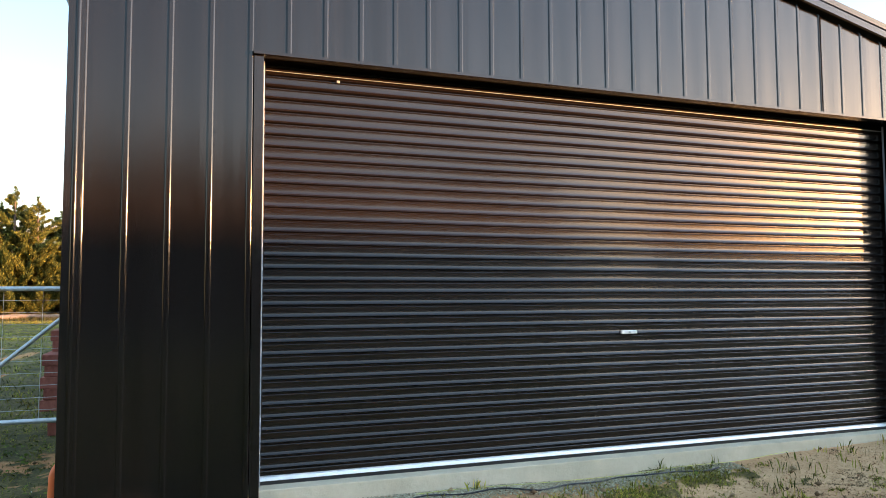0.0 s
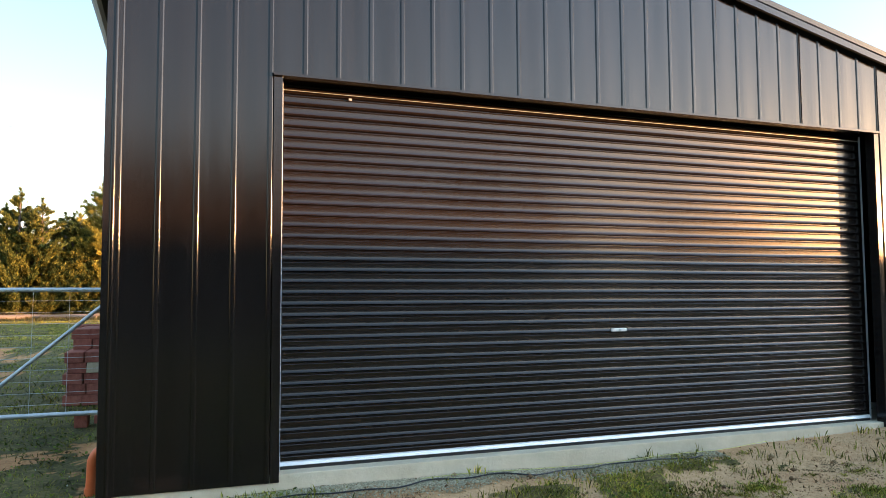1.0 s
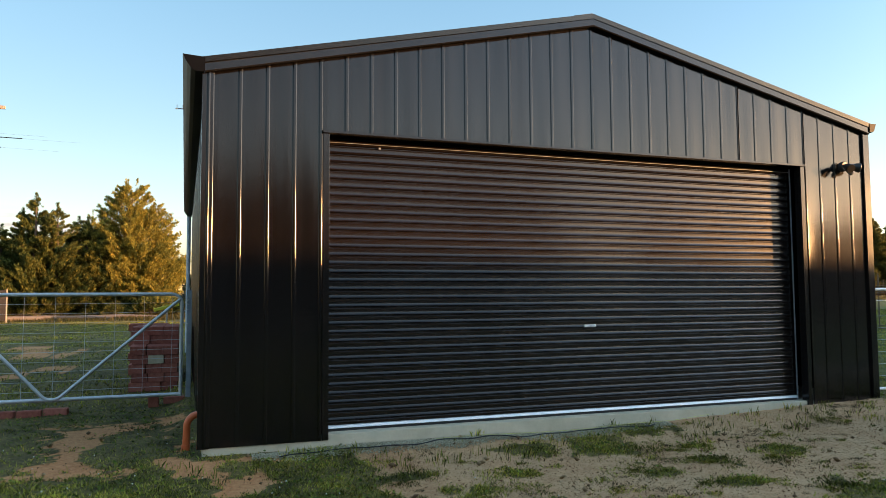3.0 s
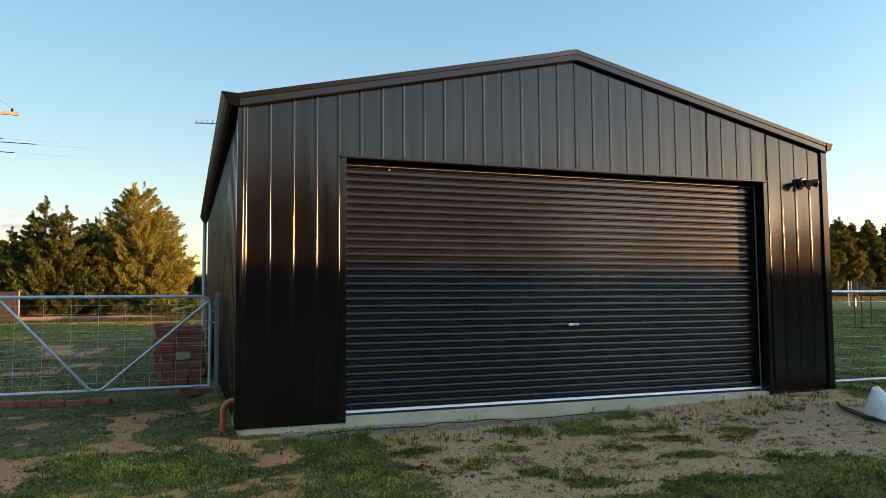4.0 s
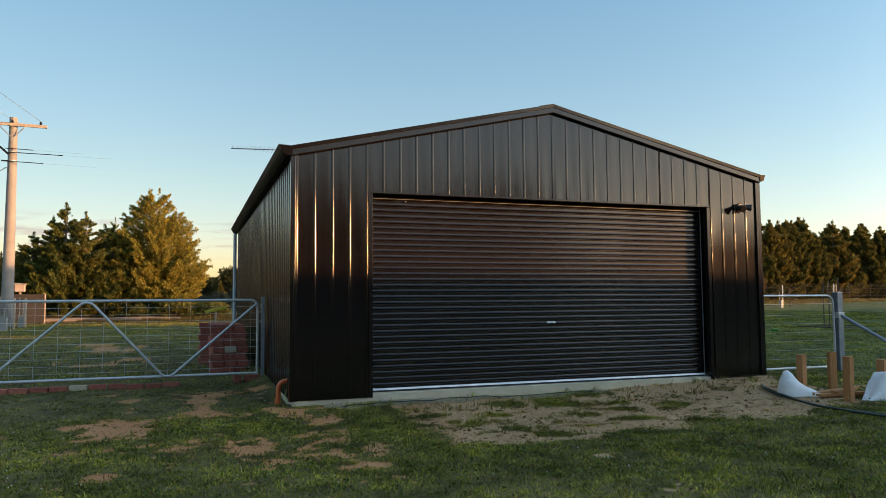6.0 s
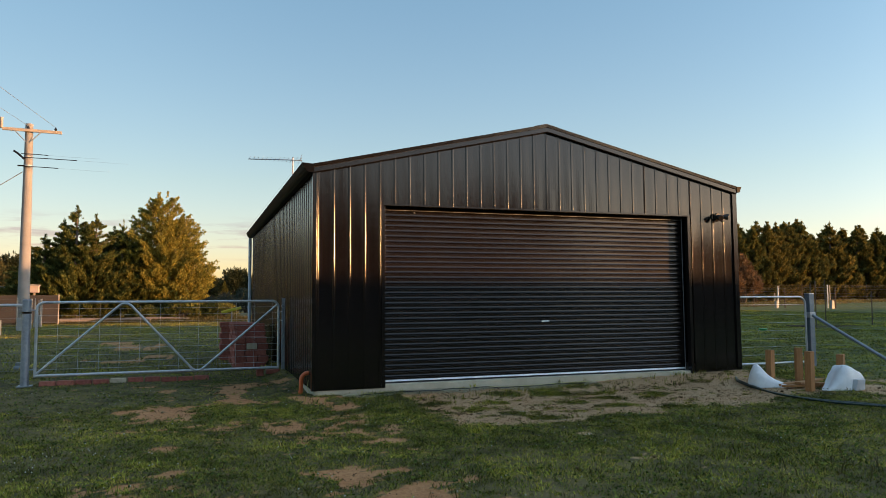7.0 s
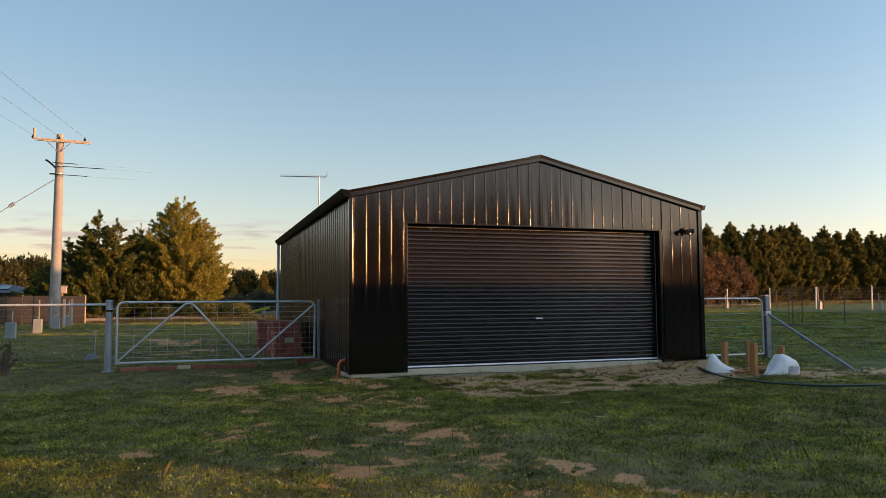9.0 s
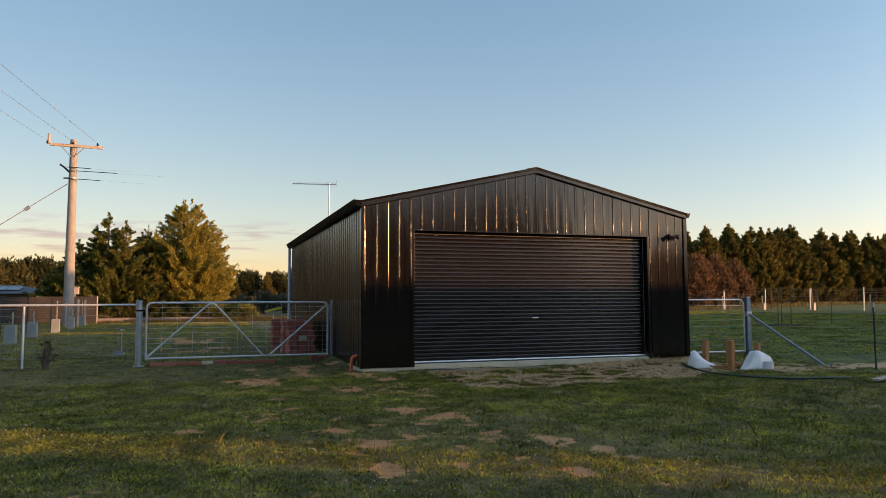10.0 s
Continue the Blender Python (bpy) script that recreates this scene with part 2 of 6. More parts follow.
# worn patches of soil, and green islands within them: centre x, y and half widths
BARE = [
    (-2.52, 3.22, 0.40, 0.42), (-1.80, 4.25, 0.26, 0.60), (-0.49, 3.25, 0.28, 0.18), (-0.62, 2.05, 0.28, 0.22), (-1.38, 1.97, 0.25, 0.42),
    (-0.80, 3.82, 0.32, 0.26), (-0.50, 0.95, 0.20, 0.22), (-1.18, -0.36, 0.28, 0.44), (-2.20, -1.34, 0.17, 0.24), (-0.37, -0.70, 0.23, 0.22),
    (-0.29, -1.48, 0.15, 0.20), (-0.30, -2.48, 0.20, 0.40), (-1.89, -2.22, 0.17, 0.29), (-2.44, 0.14, 0.15, 0.18), (-2.58, 3.62, 0.44, 0.46),
    (-1.70, 5.35, 0.45, 0.55), (-2.68, 5.45, 0.18, 0.18), (6.90, 1.90, 1.30, 1.10), (8.60, 1.55, 1.50, 0.55), (10.80, 1.20, 1.60, 0.50),
    (-3.73, 16.40, 0.70, 1.10), (-3.06, 12.50, 0.50, 0.70), (-4.50, 18.80, 0.50, 0.80), (-3.80, 11.20, 0.36, 0.45), (-2.15, -2.72, 0.14, 0.26),
    (-2.13, -3.36, 0.14, 0.28), (-1.13, -1.42, 0.14, 0.10), (-1.23, -2.72, 0.09, 0.15), (-1.53, -3.42, 0.10, 0.26), (-0.83, -3.47, 0.14, 0.13),
    (-0.09, -3.29, 0.20, 0.09), (0.11, -3.66, 0.12, 0.13), (-0.77, -4.04, 0.12, 0.13), (-2.57, 1.31, 0.15, 0.20), (-3.74, -1.02, 0.10, 0.15),
    (1.45, 0.59, 0.19, 0.10), (-2.25, 2.51, 0.22, 0.12), (-0.25, 3.84, 0.42, 0.09), (-0.90, 3.98, 0.15, 0.16),
]
ISLANDS = [
    (1.88, 3.50, 0.20, 0.18), (2.61, 3.34, 0.31, 0.40), (3.14, 3.85, 0.27, 0.27), (2.47, 3.68, 0.16, 0.06), (1.44, 2.87, 0.23, 0.14),
    (1.08, 2.58, 0.09, 0.09), (0.79, 3.07, 0.16, 0.13), (2.88, 2.10, 0.20, 0.13), (3.11, 2.66, 0.14, 0.19), (3.46, 1.61, 0.22, 0.20),
    (2.45, 1.22, 0.26, 0.21), (1.38, 2.10, 0.13, 0.17), (1.61, 1.69, 0.24, 0.12), (3.90, 2.82, 0.24, 0.20), (0.86, 2.64, 0.08, 0.08),
    (3.32, 3.17, 0.12, 0.11), (2.52, 2.54, 0.15, 0.08), (-2.16, 4.43, 0.22, 0.20), (-1.30, 4.55, 0.22, 0.35), (-1.10, 3.10, 0.32, 0.36),
]


def rough_field(x, y):
    """Cheap banded noise in the plane, about -1 to 1."""
    return (np.sin(3.1 * x + 1.7 * np.sin(2.3 * y + 0.5)) * np.sin(2.7 * y + 1.3 * np.sin(1.9 * x)) * 0.5
            + 0.3 * np.sin(7.3 * x + 2.1 * np.sin(5.9 * y)) * np.sin(6.7 * y + 1.9 * np.sin(6.1 * x))
            + 0.2 * np.sin(17.3 * x + 3 * np.sin(11.9 * y)) * np.sin(15.1 * y + 3 * np.sin(13.3 * x)))


def lattice(i, j):
    h = np.sin(i * 127.1 + j * 311.7) * 43758.5453
    return h - np.floor(h)


def value_noise(x, y):
    i, j = np.floor(x), np.floor(y)
    u, v = x - i, y - j
    u, v = u * u * (3 - 2 * u), v * v * (3 - 2 * v)
    a = lattice(i, j) * (1 - u) + lattice(i + 1, j) * u
    b = lattice(i, j + 1) * (1 - u) + lattice(i + 1, j + 1) * u
    return 2 * (a * (1 - v) + b * v) - 1


def cloudy(x, y, octaves=4):
    """Irregular noise in the plane, about -1 to 1."""
    out, amp = np.zeros_like(np.asarray(x, float)), 0.55
    for k in range(octaves):
        c, s = math.cos(0.6 + k), math.sin(0.6 + k)
        out = out + amp * value_noise(2 ** k * (c * x - s * y) + 17.3 * k, 2 ** k * (s * x + c * y) + 5.1 * k)
        amp *= 0.55
    return out


def ring(x, y, cx, cy, rx, ry):
    return np.hypot((x - cx) / rx, (y - cy) / ry)


def island(x, y):
    out = np.zeros_like(np.asarray(x, float))
    for e in ISLANDS:
        out = np.maximum(out, np.clip(1.3 - 0.7 * ring(x, y, *e), 0, 1))
    return out


def bare_soil(x, y):
    """How bare the ground is: 0 turf, 1 soil."""
    x, y = np.asarray(x, float), np.asarray(y, float)
    v = np.full_like(x, 0.08)
    xw = x + 0.16 * cloudy(3.1 * x + 2, 3.1 * y, 3) + 0.05 * cloudy(11 * x, 11 * y + 5, 2)
    yw = y + 0.24 * cloudy(2.7 * x + 9, 2.7 * y + 4, 3) + 0.07 * cloudy(10 * x + 6, 10 * y, 2)
    for e in BARE:
        v = np.maximum(v, np.clip((1.05 if e[1] > 2.3 else 1.0) - 0.60 * ring(xw, yw, *e), 0, 0.95))
    yard = smooth01((x - 0.1) / 0.8) * smooth01((6.9 - x) / 1.0) * smooth01((y - 0.75 - 0.10 * x) / 0.9) * smooth01((4.6 - y) / 0.4)
    worn = smooth01((x + 3.6) / 0.8) * smooth01((0.4 - x) / 0.9) * smooth01((y + 3.6) / 1.6) * smooth01((6.6 - y) / 0.6)
    v = np.maximum(v, np.maximum(1.08 * yard, 0.34 * worn))
    v = v - 0.80 * island(x, y)
    v = v + 0.42 * cloudy(1.7 * x, 1.7 * y) + 0.46 * cloudy(5.5 * x, 7.5 * y, 4)
    v = v - 0.95 * np.clip(cloudy(7.5 * x + 3, 9.0 * y + 8, 3) - 0.16, 0, 1)
    return smooth01((v - 0.34) / 0.32)


def axis_steps(lo, hi, fine, far):
    """Grid lines: even and close from lo to hi, then ever wider out to far."""
    mid = list(np.arange(lo, hi + 1e-6, fine))
    up, step = [], fine
    p = hi
    while p < far:
        step *= 1.16
        p += step
        up.append(p)
    dn, step, p = [], fine, lo
    while p > -far:
        step *= 1.16
        p -= step
        dn.append(p)
    return np.array(dn[::-1] + mid + up)


def make_soil():
    m = material("turf_and_soil", (0.1, 0.1, 0.05), 0.95, 0, 0.2)
    at = m.node_tree.nodes.new("ShaderNodeAttribute")
    at.attribute_name = "bare"
    fine, mid, wide = noise_node(m, 30, 8, 0.7), noise_node(m, 2.2, 5), noise_node(m, 0.16, 5, 0.6)
    soil = ramp(m, mid, [(0.32, (0.42, 0.225, 0.105)), (0.50, (0.50, 0.310, 0.155)), (0.68, (0.55, 0.370, 0.200))])
    soil = mix(m, 0.5, soil, ramp(m, fine, [(0.32, (0.18, 0.100, 0.052)), (0.6, (0.52, 0.355, 0.205))]))
    # redder clay beside the garage, paler fill before the door
    where = m.node_tree.nodes.new("ShaderNodeTexCoord")
    cut = m.node_tree.nodes.new("ShaderNodeSeparateXYZ")
    m.node_tree.links.new(where.outputs["Object"], cut.inputs[0])
    fill = m.node_tree.nodes.new("ShaderNodeMapRange")
    fill.inputs["From Min"].default_value, fill.inputs["From Max"].default_value = -0.6, 1.0
    m.node_tree.links.new(cut.outputs["X"], fill.inputs["Value"])
    clay = mix(m, 1.0, soil, (0.98, 0.72, 0.56), "MULTIPLY")
    soil = mix(m, fill.outputs[0], clay, soil)
    turf = ramp(m, fine, [(0.34, (0.030, 0.025, 0.010)), (0.52, (0.092, 0.078, 0.028)), (0.68, (0.190, 0.145, 0.060))])
    clump = ramp(m, noise_node(m, 2.6, 4, 0.6), [(0.36, (0.62, 0.68, 0.6)), (0.62, (1.5, 1.42, 1.25))])
    turf = mix(m, 1.0, turf, clump, "MULTIPLY")
    dry = ramp(m, wide, [(0.42, (0.0, 0.0, 0.0)), (0.66, (1, 1, 1))])
    turf = mix(m, dry, turf, mix(m, 0.6, turf, (0.19, 0.145, 0.065)))
    # closer green turf on the paddock beside the garage
    lush = m.node_tree.nodes.new("ShaderNodeMapRange")
    lush.inputs["From Min"].default_value, lush.inputs["From Max"].default_value = 6.5, 9.0
    m.node_tree.links.new(cut.outputs["X"], lush.inputs["Value"])
    green = mix(m, 1.0, ramp(m, mid, [(0.35, (0.052, 0.078, 0.018)), (0.65, (0.100, 0.122, 0.032))]), clump, "MULTIPLY")
    half = m.node_tree.nodes.new("ShaderNodeMath")
    half.operation = "MULTIPLY"
    half.inputs[1].default_value = 0.75
    m.node_tree.links.new(lush.outputs[0], half.inputs[0])
    turf = mix(m, half.outputs[0], turf, green)
    # ragged edges between turf and soil
    add = m.node_tree.nodes.new("ShaderNodeMath")
    add.operation = "ADD"
    m.node_tree.links.new(at.outputs["Fac"], add.inputs[0])
    off = m.node_tree.nodes.new("ShaderNodeMapRange")
    off.inputs["To Min"].default_value, off.inputs["To Max"].default_value = -0.32, 0.32
    m.node_tree.links.new(noise_node(m, 9, 8, 0.7), off.inputs["Value"])
    m.node_tree.links.new(off.outputs[0], add.inputs[1])
    edge = ramp(m, add.outputs[0], [(0.30, (0, 0, 0)), (0.62, (1, 1, 1))])
    put(m, "Base Color", mix(m, edge, turf, soil))
    bump(m, noise_node(m, 22, 9, 0.72), 0.7, 0.02)
    return m


def build_ground():
    xs, ys = axis_steps(-7.0, 8.0, 0.045, 900), axis_steps(-6.0, 7.5, 0.045, 900)
    X, Y = np.meshgrid(xs, ys)
    Z = ground_z(X, Y)
    B = bare_soil(X, Y)
    near = (np.abs(X) < 14) & (np.abs(Y) < 14)
    Z = Z - np.where(near, 0.012 * B, 0) + np.where(near, 0.006 * rough_field(6 * X, 6 * Y), 0)
    nx, ny = len(xs), len(ys)
    me = bpy.data.meshes.new("ground")
    me.vertices.add(nx * ny)
    me.vertices.foreach_set("co", np.stack([X, Y, Z], -1).astype(np.float32).ravel())
    i = (np.arange(ny - 1)[:, None] * nx + np.arange(nx - 1)[None, :]).ravel()
    quads = np.stack([i, i + 1, i + 1 + nx, i + nx], -1).astype(np.int32)
    me.loops.add(quads.size)
    me.loops.foreach_set("vertex_index", quads.ravel())
    me.polygons.add(len(quads))
    me.polygons.foreach_set("loop_start", np.arange(0, quads.size, 4, dtype=np.int32))
    me.update(calc_edges=True)
    a = me.attributes.new("bare", "FLOAT", "POINT")
    a.data.foreach_set("value", B.astype(np.float32).ravel())
    me.polygons.foreach_set("use_smooth", [True] * len(quads))
    me.materials.append(make_soil())
    tagged(new("ground", me), "patchy green turf over bare reddish-brown clay soil", "ground", kind="structure")


build_ground()

# ---- garage ----
PITCH, RIB0, FRONT = 7.1 / 32, 0.2, 4.0
XL, XR, BACK = -0.736, 6.436, 14.95
EAVE, APEX, XMID = 3.20, 4.02, 2.8625
BASE, HEAD = 0.19, 2.80
OPEN_L, OPEN_R = 0.275, 5.455
SLOPE = (APEX - EAVE) / (XMID - XL)


def gable_z(x):
    return APEX - SLOPE * abs(x - XMID)


garage = thing("garage", "black ribbed steel garage with a gable roof on a concrete slab", "garage", (XMID, FRONT, BASE))


def under(ob, parent=garage):
    """Parent an object built in world coordinates under a thing that stands elsewhere."""
    ob.parent = parent
    ob.matrix_parent_inverse = Matrix.Translation(parent.location).inverted()
    return ob


def gpart(name, bm, mat, parent=garage, label="", smooth=False, crease=40):
    return under(part(name, bm, mat, None, label, smooth, crease), parent)


RIB = [(0.0175, 0.0), (0.0174, 0.0004), (0.0168, 0.0022)]
for q in range(6):
    RIB.append((RIB[-1][0] - 0.0013, RIB[-1][1] + 0.0013 * math.tan(radians(40 - 4.0 * q))))
RIB.append((RIB[-1][0] - 0.0007, RIB[-1][1] + 0.0007 * math.tan(radians(9))))
RIB.append((RIB[-1][0] - 0.0005, RIB[-1][1]))
RIB = [(-a, b) for a, b in RIB] + [(a, b) for a, b in reversed(RIB)]


def pan_profile(x0, x1, lifted=False):
    """Points (x, out) of the cladding's section between two places: flat pans with faint flutes and trapezoid ribs on the pitch."""
    pts = []
    k0 = math.floor((x0 - RIB0) / PITCH) - 1
    for k in range(k0, k0 + int((x1 - x0) / PITCH) + 4):
        c = RIB0 + k * PITCH
        pts += [(c + a, b) for a, b in RIB]
        for f in (0.25, 0.42, 0.58, 0.75):
            pts += [(c + f * PITCH - 0.006, 0), (c + f * PITCH, 0.00003 if lifted else 0.00012), (c + f * PITCH + 0.006, 0)]
    if lifted:
        pts = sorted(pts + [(5.538 + 0.012 * k, 0) for k in range(17)])
    inside = [p for p in pts if x0 + 1e-4 < p[0] < x1 - 1e-4]
    return [(x0, 0)] + inside + [(x1, 0)]


def sheet(place, x0, x1, bottom, top, rows=10, lifted=False):
    """One cladding sheet: place(u, out, z) gives the point; bottom and top are heights at u. It is bent very slightly, as thin steel is."""
    bm = bmesh.new()
    cols = []
    for u, o in pan_profile(x0, x1, lifted):
        b, t = bottom(u), top(u)
        col = []
        for r in range(rows + 1):
            z = b + (t - b) * r / rows
            oil = (0.0003 if lifted else 0.0010) * math.sin(2.1 * z + 5 * u) * math.sin(28.3 * (u - RIB0)) if o < 0.01 else 0
            gap = max(0.0, 5.740 - u) if lifted and u > 5.5 else 0.0
            lift = (0.165 * gap * gap) * float(smooth01((3.05 - z) / 0.7))
            col.append(bm.verts.new(place(u, o + oil + lift, z)))
        cols.append(col)
    for a, b in zip(cols, cols[1:]):
        for r in range(rows):
            bm.faces.new((a[r], b[r], b[r + 1], a[r + 1]))
    return bm


front = lambda u, o, z: (u, FRONT - o, z)
for a, b in ((XL + 0.004, 0.215), (OPEN_R + 0.075, XR - 0.004)):
    gpart("wall_sheet", sheet(front, a, b, lambda u: BASE, gable_z, 14, a > 5), CLAD, smooth=True, crease=24)
step = (OPEN_R + 0.075 - 0.215) / 6
for k in range(6):
    gpart("wall_sheet", sheet(front, 0.215 + k * step, 0.215 + (k + 1) * step, lambda u: HEAD, gable_z, 8), CLAD, smooth=True, crease=24)
# long walls, rear wall and lining
side_l = lambda u, o, z: (XL - o, FRONT + 0.05 + (u - XL), z)
side_r = lambda u, o, z: (XR + o, FRONT + 0.05 + (u - XL), z)
run = (BACK - FRONT - 0.06) / 12
for k in range(12):
    gpart("wall_sheet", sheet(side_l, XL + k * run, XL + (k + 1) * run, lambda u: BASE, lambda u: EAVE + 0.02, 5), SIDECLAD)
    gpart("wall_sheet", sheet(side_r, XL + k * run, XL + (k + 1) * run, lambda u: BASE, lambda u: EAVE + 0.02, 2), SIDECLAD)
bm = bmesh.new()
prism(bm, [(XL + 0.01, BACK, BASE), (XR - 0.01, BACK, BASE), (XR - 0.01, BACK, EAVE), (XMID, BACK, APEX), (XL + 0.01, BACK, EAVE)], (0, 0.03, 0))
gpart("rear_wall", bm, CLAD)
# roof: two ribbed slopes with thickness
for sgn, xe in ((-1, XL - 0.06), (1, XR + 0.06)):
    ze, za = EAVE + 0.075, APEX + 0.10
    bm = bmesh.new()
    prism(bm, [(xe, FRONT - 0.03, ze), (XMID, FRONT - 0.03, za), (XMID, FRONT - 0.03, za - 0.03), (xe, FRONT - 0.03, ze - 0.03)], (0, BACK - FRONT + 0.08, 0))
    for k in range(58):
        y = FRONT + 0.05 + 0.19 * k
        prism(bm, [(xe, y, ze), (XMID, y, za), (XMID, y, za + 0.022), (xe, y, ze + 0.022)], (0, 0.03, 0))
    gpart("roof_slope", bm, ROOFM)
bm = bmesh.new()
prism(bm, [(XMID - 0.2, FRONT - 0.04, APEX + 0.085), (XMID, FRONT - 0.04, APEX + 0.132), (XMID + 0.2, FRONT - 0.04, APEX + 0.085), (XMID, FRONT - 0.04, APEX + 0.124)], (0, BACK - FRONT + 0.09, 0))
gpart("ridge_cap", bm, ROOFM)
GUTTER = painted_steel("matt_black_gutter", (0.0040, 0.0036, 0.0036), 0.45, (3, 3, 3), 0.08)
# barge boards: a flat board with a proud roll above it
for s in (-1, 1):
    xe = XL - 0.012 if s < 0 else XR + 0.012
    ze = EAVE - 0.005
    bm = bmesh.new()
    prism(bm, [(xe, FRONT - 0.052, ze), (XMID, FRONT - 0.052, APEX - 0.005), (XMID, FRONT - 0.052, APEX + 0.068), (xe, FRONT - 0.052, ze + 0.073)], (0, 0.05, 0))
    prism(bm, [(xe, FRONT - 0.052, ze), (XMID, FRONT - 0.052, APEX - 0.005), (XMID, FRONT - 0.060, APEX + 0.006), (xe, FRONT - 0.060, ze + 0.011)], (0, 0.02, 0))
    gpart("barge_board", bm, TRIM)
    xo = XL - 0.085 if s < 0 else XR + 0.085
    zo = EAVE + 0.058
    bm = bmesh.new()
    prism(bm, [(xo, FRONT - 0.058, zo + 0.004), (XMID, FRONT - 0.058, APEX + 0.073), (XMID, FRONT - 0.062, APEX + 0.119), (xo, FRONT - 0.062, zo + 0.050)], (0, 0.086, 0))
    gpart("barge_roll", bm, TRIM)
# eave gutters, shaped like a trough
for s, x in ((-1, XL), (1, XR)):
    sec = [(0.015, 0.020), (0.065, 0.020), (0.080, 0.036), (0.092, 0.070), (0.112, 0.116), (0.107, 0.119), (0.086, 0.074), (0.074, 0.044), (0.062, 0.030), (0.022, 0.030), (0.020, 0.10), (0.012, 0.10)] if s > 0 else [(0.015, -0.005), (0.085, -0.005), (0.12, 0.018), (0.15, 0.060), (0.182, 0.125), (0.175, 0.130), (0.143, 0.068), (0.112, 0.030), (0.08, 0.006), (0.022, 0.006), (0.020, 0.10), (0.012, 0.10)]
    bm = bmesh.new()
    prism(bm, [(x + s * a, FRONT - 0.055, EAVE + 0.002 + b) for a, b in sec], (0, BACK - FRONT + 0.09, 0))
    gpart("gutter", bm, GUTTER)
    bm = bmesh.new()
    prism(bm, [(x + s * a, FRONT - 0.066, EAVE + 0.002 + b) for a, b in sec[:5] + [(0.012, 0.115)]], (0, 0.009, 0))
    gpart("gutter_end", bm, GUTTER)
# corner trims
for s, x in ((-1, XL), (1, XR)):
    bm = bmesh.new()
    prism(bm, [(x - s * 0.055, FRONT - 0.003, BASE), (x - s * 0.055, FRONT - 0.027, BASE), (x + s * 0.029, FRONT - 0.029, BASE), (x + s * 0.029, FRONT + 0.06, BASE), (x + s * 0.027, FRONT + 0.06, BASE), (x + s * 0.027, FRONT - 0.024, BASE), (x - s * 0.05, FRONT - 0.022, BASE)], (0, 0, EAVE - BASE + 0.01))
    gpart("corner_trim", bm, TRIM)
    # left corner only: a round bar added to catch the sun as a line
    if s < 0:
        gpart("corner_glint_bead", tubed([(x + 0.022, FRONT - 0.020, BASE), (x + 0.022, FRONT - 0.020, EAVE)], 0.016, 16), CLAD, smooth=True)
# opening flashings
gpart("jamb_trim", boxed(OPEN_L - 0.055, FRONT - 0.008, BASE, OPEN_L, FRONT + 0.075, HEAD - 0.024, 0.002), TRIM)
gpart("jamb_trim", boxed(OPEN_R, FRONT - 0.014, BASE, OPEN_R + 0.055, FRONT + 0.075, HEAD - 0.024, 0.002), TRIM)
gpart("head_trim", boxed(OPEN_L - 0.06, FRONT - 0.030, HEAD - 0.022, OPEN_R + 0.06, FRONT + 0.05, HEAD, 0.002), TRIM)
gpart("head_lining", boxed(OPEN_L - 0.06, FRONT + 0.054, HEAD - 0.012, OPEN_R + 0.06, FRONT + 0.40, HEAD + 0.03, 0.002), TRIM)
# screws on the cladding ribs, in rows where the girts run
screw_bm = bmesh.new()
bmesh.ops.create_cone(screw_bm, cap_ends=True, segments=6, radius1=0.006, radius2=0.005, depth=0.005, matrix=Matrix.Rotation(radians(90), 4, "X"))
screw_me = bpy.data.meshes.new("screw")
screw_bm.to_mesh(screw_me)
screw_bm.free()
screw_me.materials.append(TRIM)
for zr in (0.33, 1.30, 2.30):
    for k in list(range(-4, 0)) + list(range(25, 29)):
        ob = new("screw", screw_me)
        ob.location = (RIB0 + k * PITCH + 0.03, FRONT - 0.003, zr)
        under(ob)
# downpipe at the far corner
gpart("downpipe", tubed([(XL - 0.07, BACK + 0.02, 0.1), (XL - 0.07, BACK + 0.02, EAVE + 0.06)], 0.045, 12), material("pale_downpipe", (0.50, 0.55, 0.60), 0.5), label="pale grey downpipe")

# slab
tagged(part("floor_slab", boxed(XL + 0.012, FRONT + 0.012, -0.25, XR - 0.012, BACK - 0.01, 0.236, 0.008), CONCRETE), "grey concrete slab with a rough worn front edge", "slab", kind="structure")

# roller door
door = thing("roller_door", "closed black corrugated steel roller door with a silver bottom rail", "roller door", ((OPEN_L + OPEN_R) / 2, FRONT + 0.14, 0.24))
CURT = FRONT + 0.150
wave = [(0, 0.0125), (0.015, 0.0118), (0.030, 0.0095), (0.110, -0.0090), (0.160, -0.0090), (0.170, 0.0012), (0.182, 0.0022), (0.195, 0.0040), (0.21, 0.0040), (0.225, 0.0024), (0.24, 0.0022), (0.265, 0.0040), (0.285, 0.0045), (0.30, 0.0038), (0.315, 0.0028)]
wave += [(0.33 + 0.64 * q, 0.0027 + 0.0085 * q ** 6.5) for q in (0.0, 0.3, 0.5, 0.6, 0.7, 0.77, 0.83, 0.88, 0.92, 0.96, 1.0)]
PROFILE = 0.0745
bm = bmesh.new()
NX = 24
rows_ = []
z, top, bot = 0.0, 2.79, 0.282
n = int((top - bot) / PROFILE)
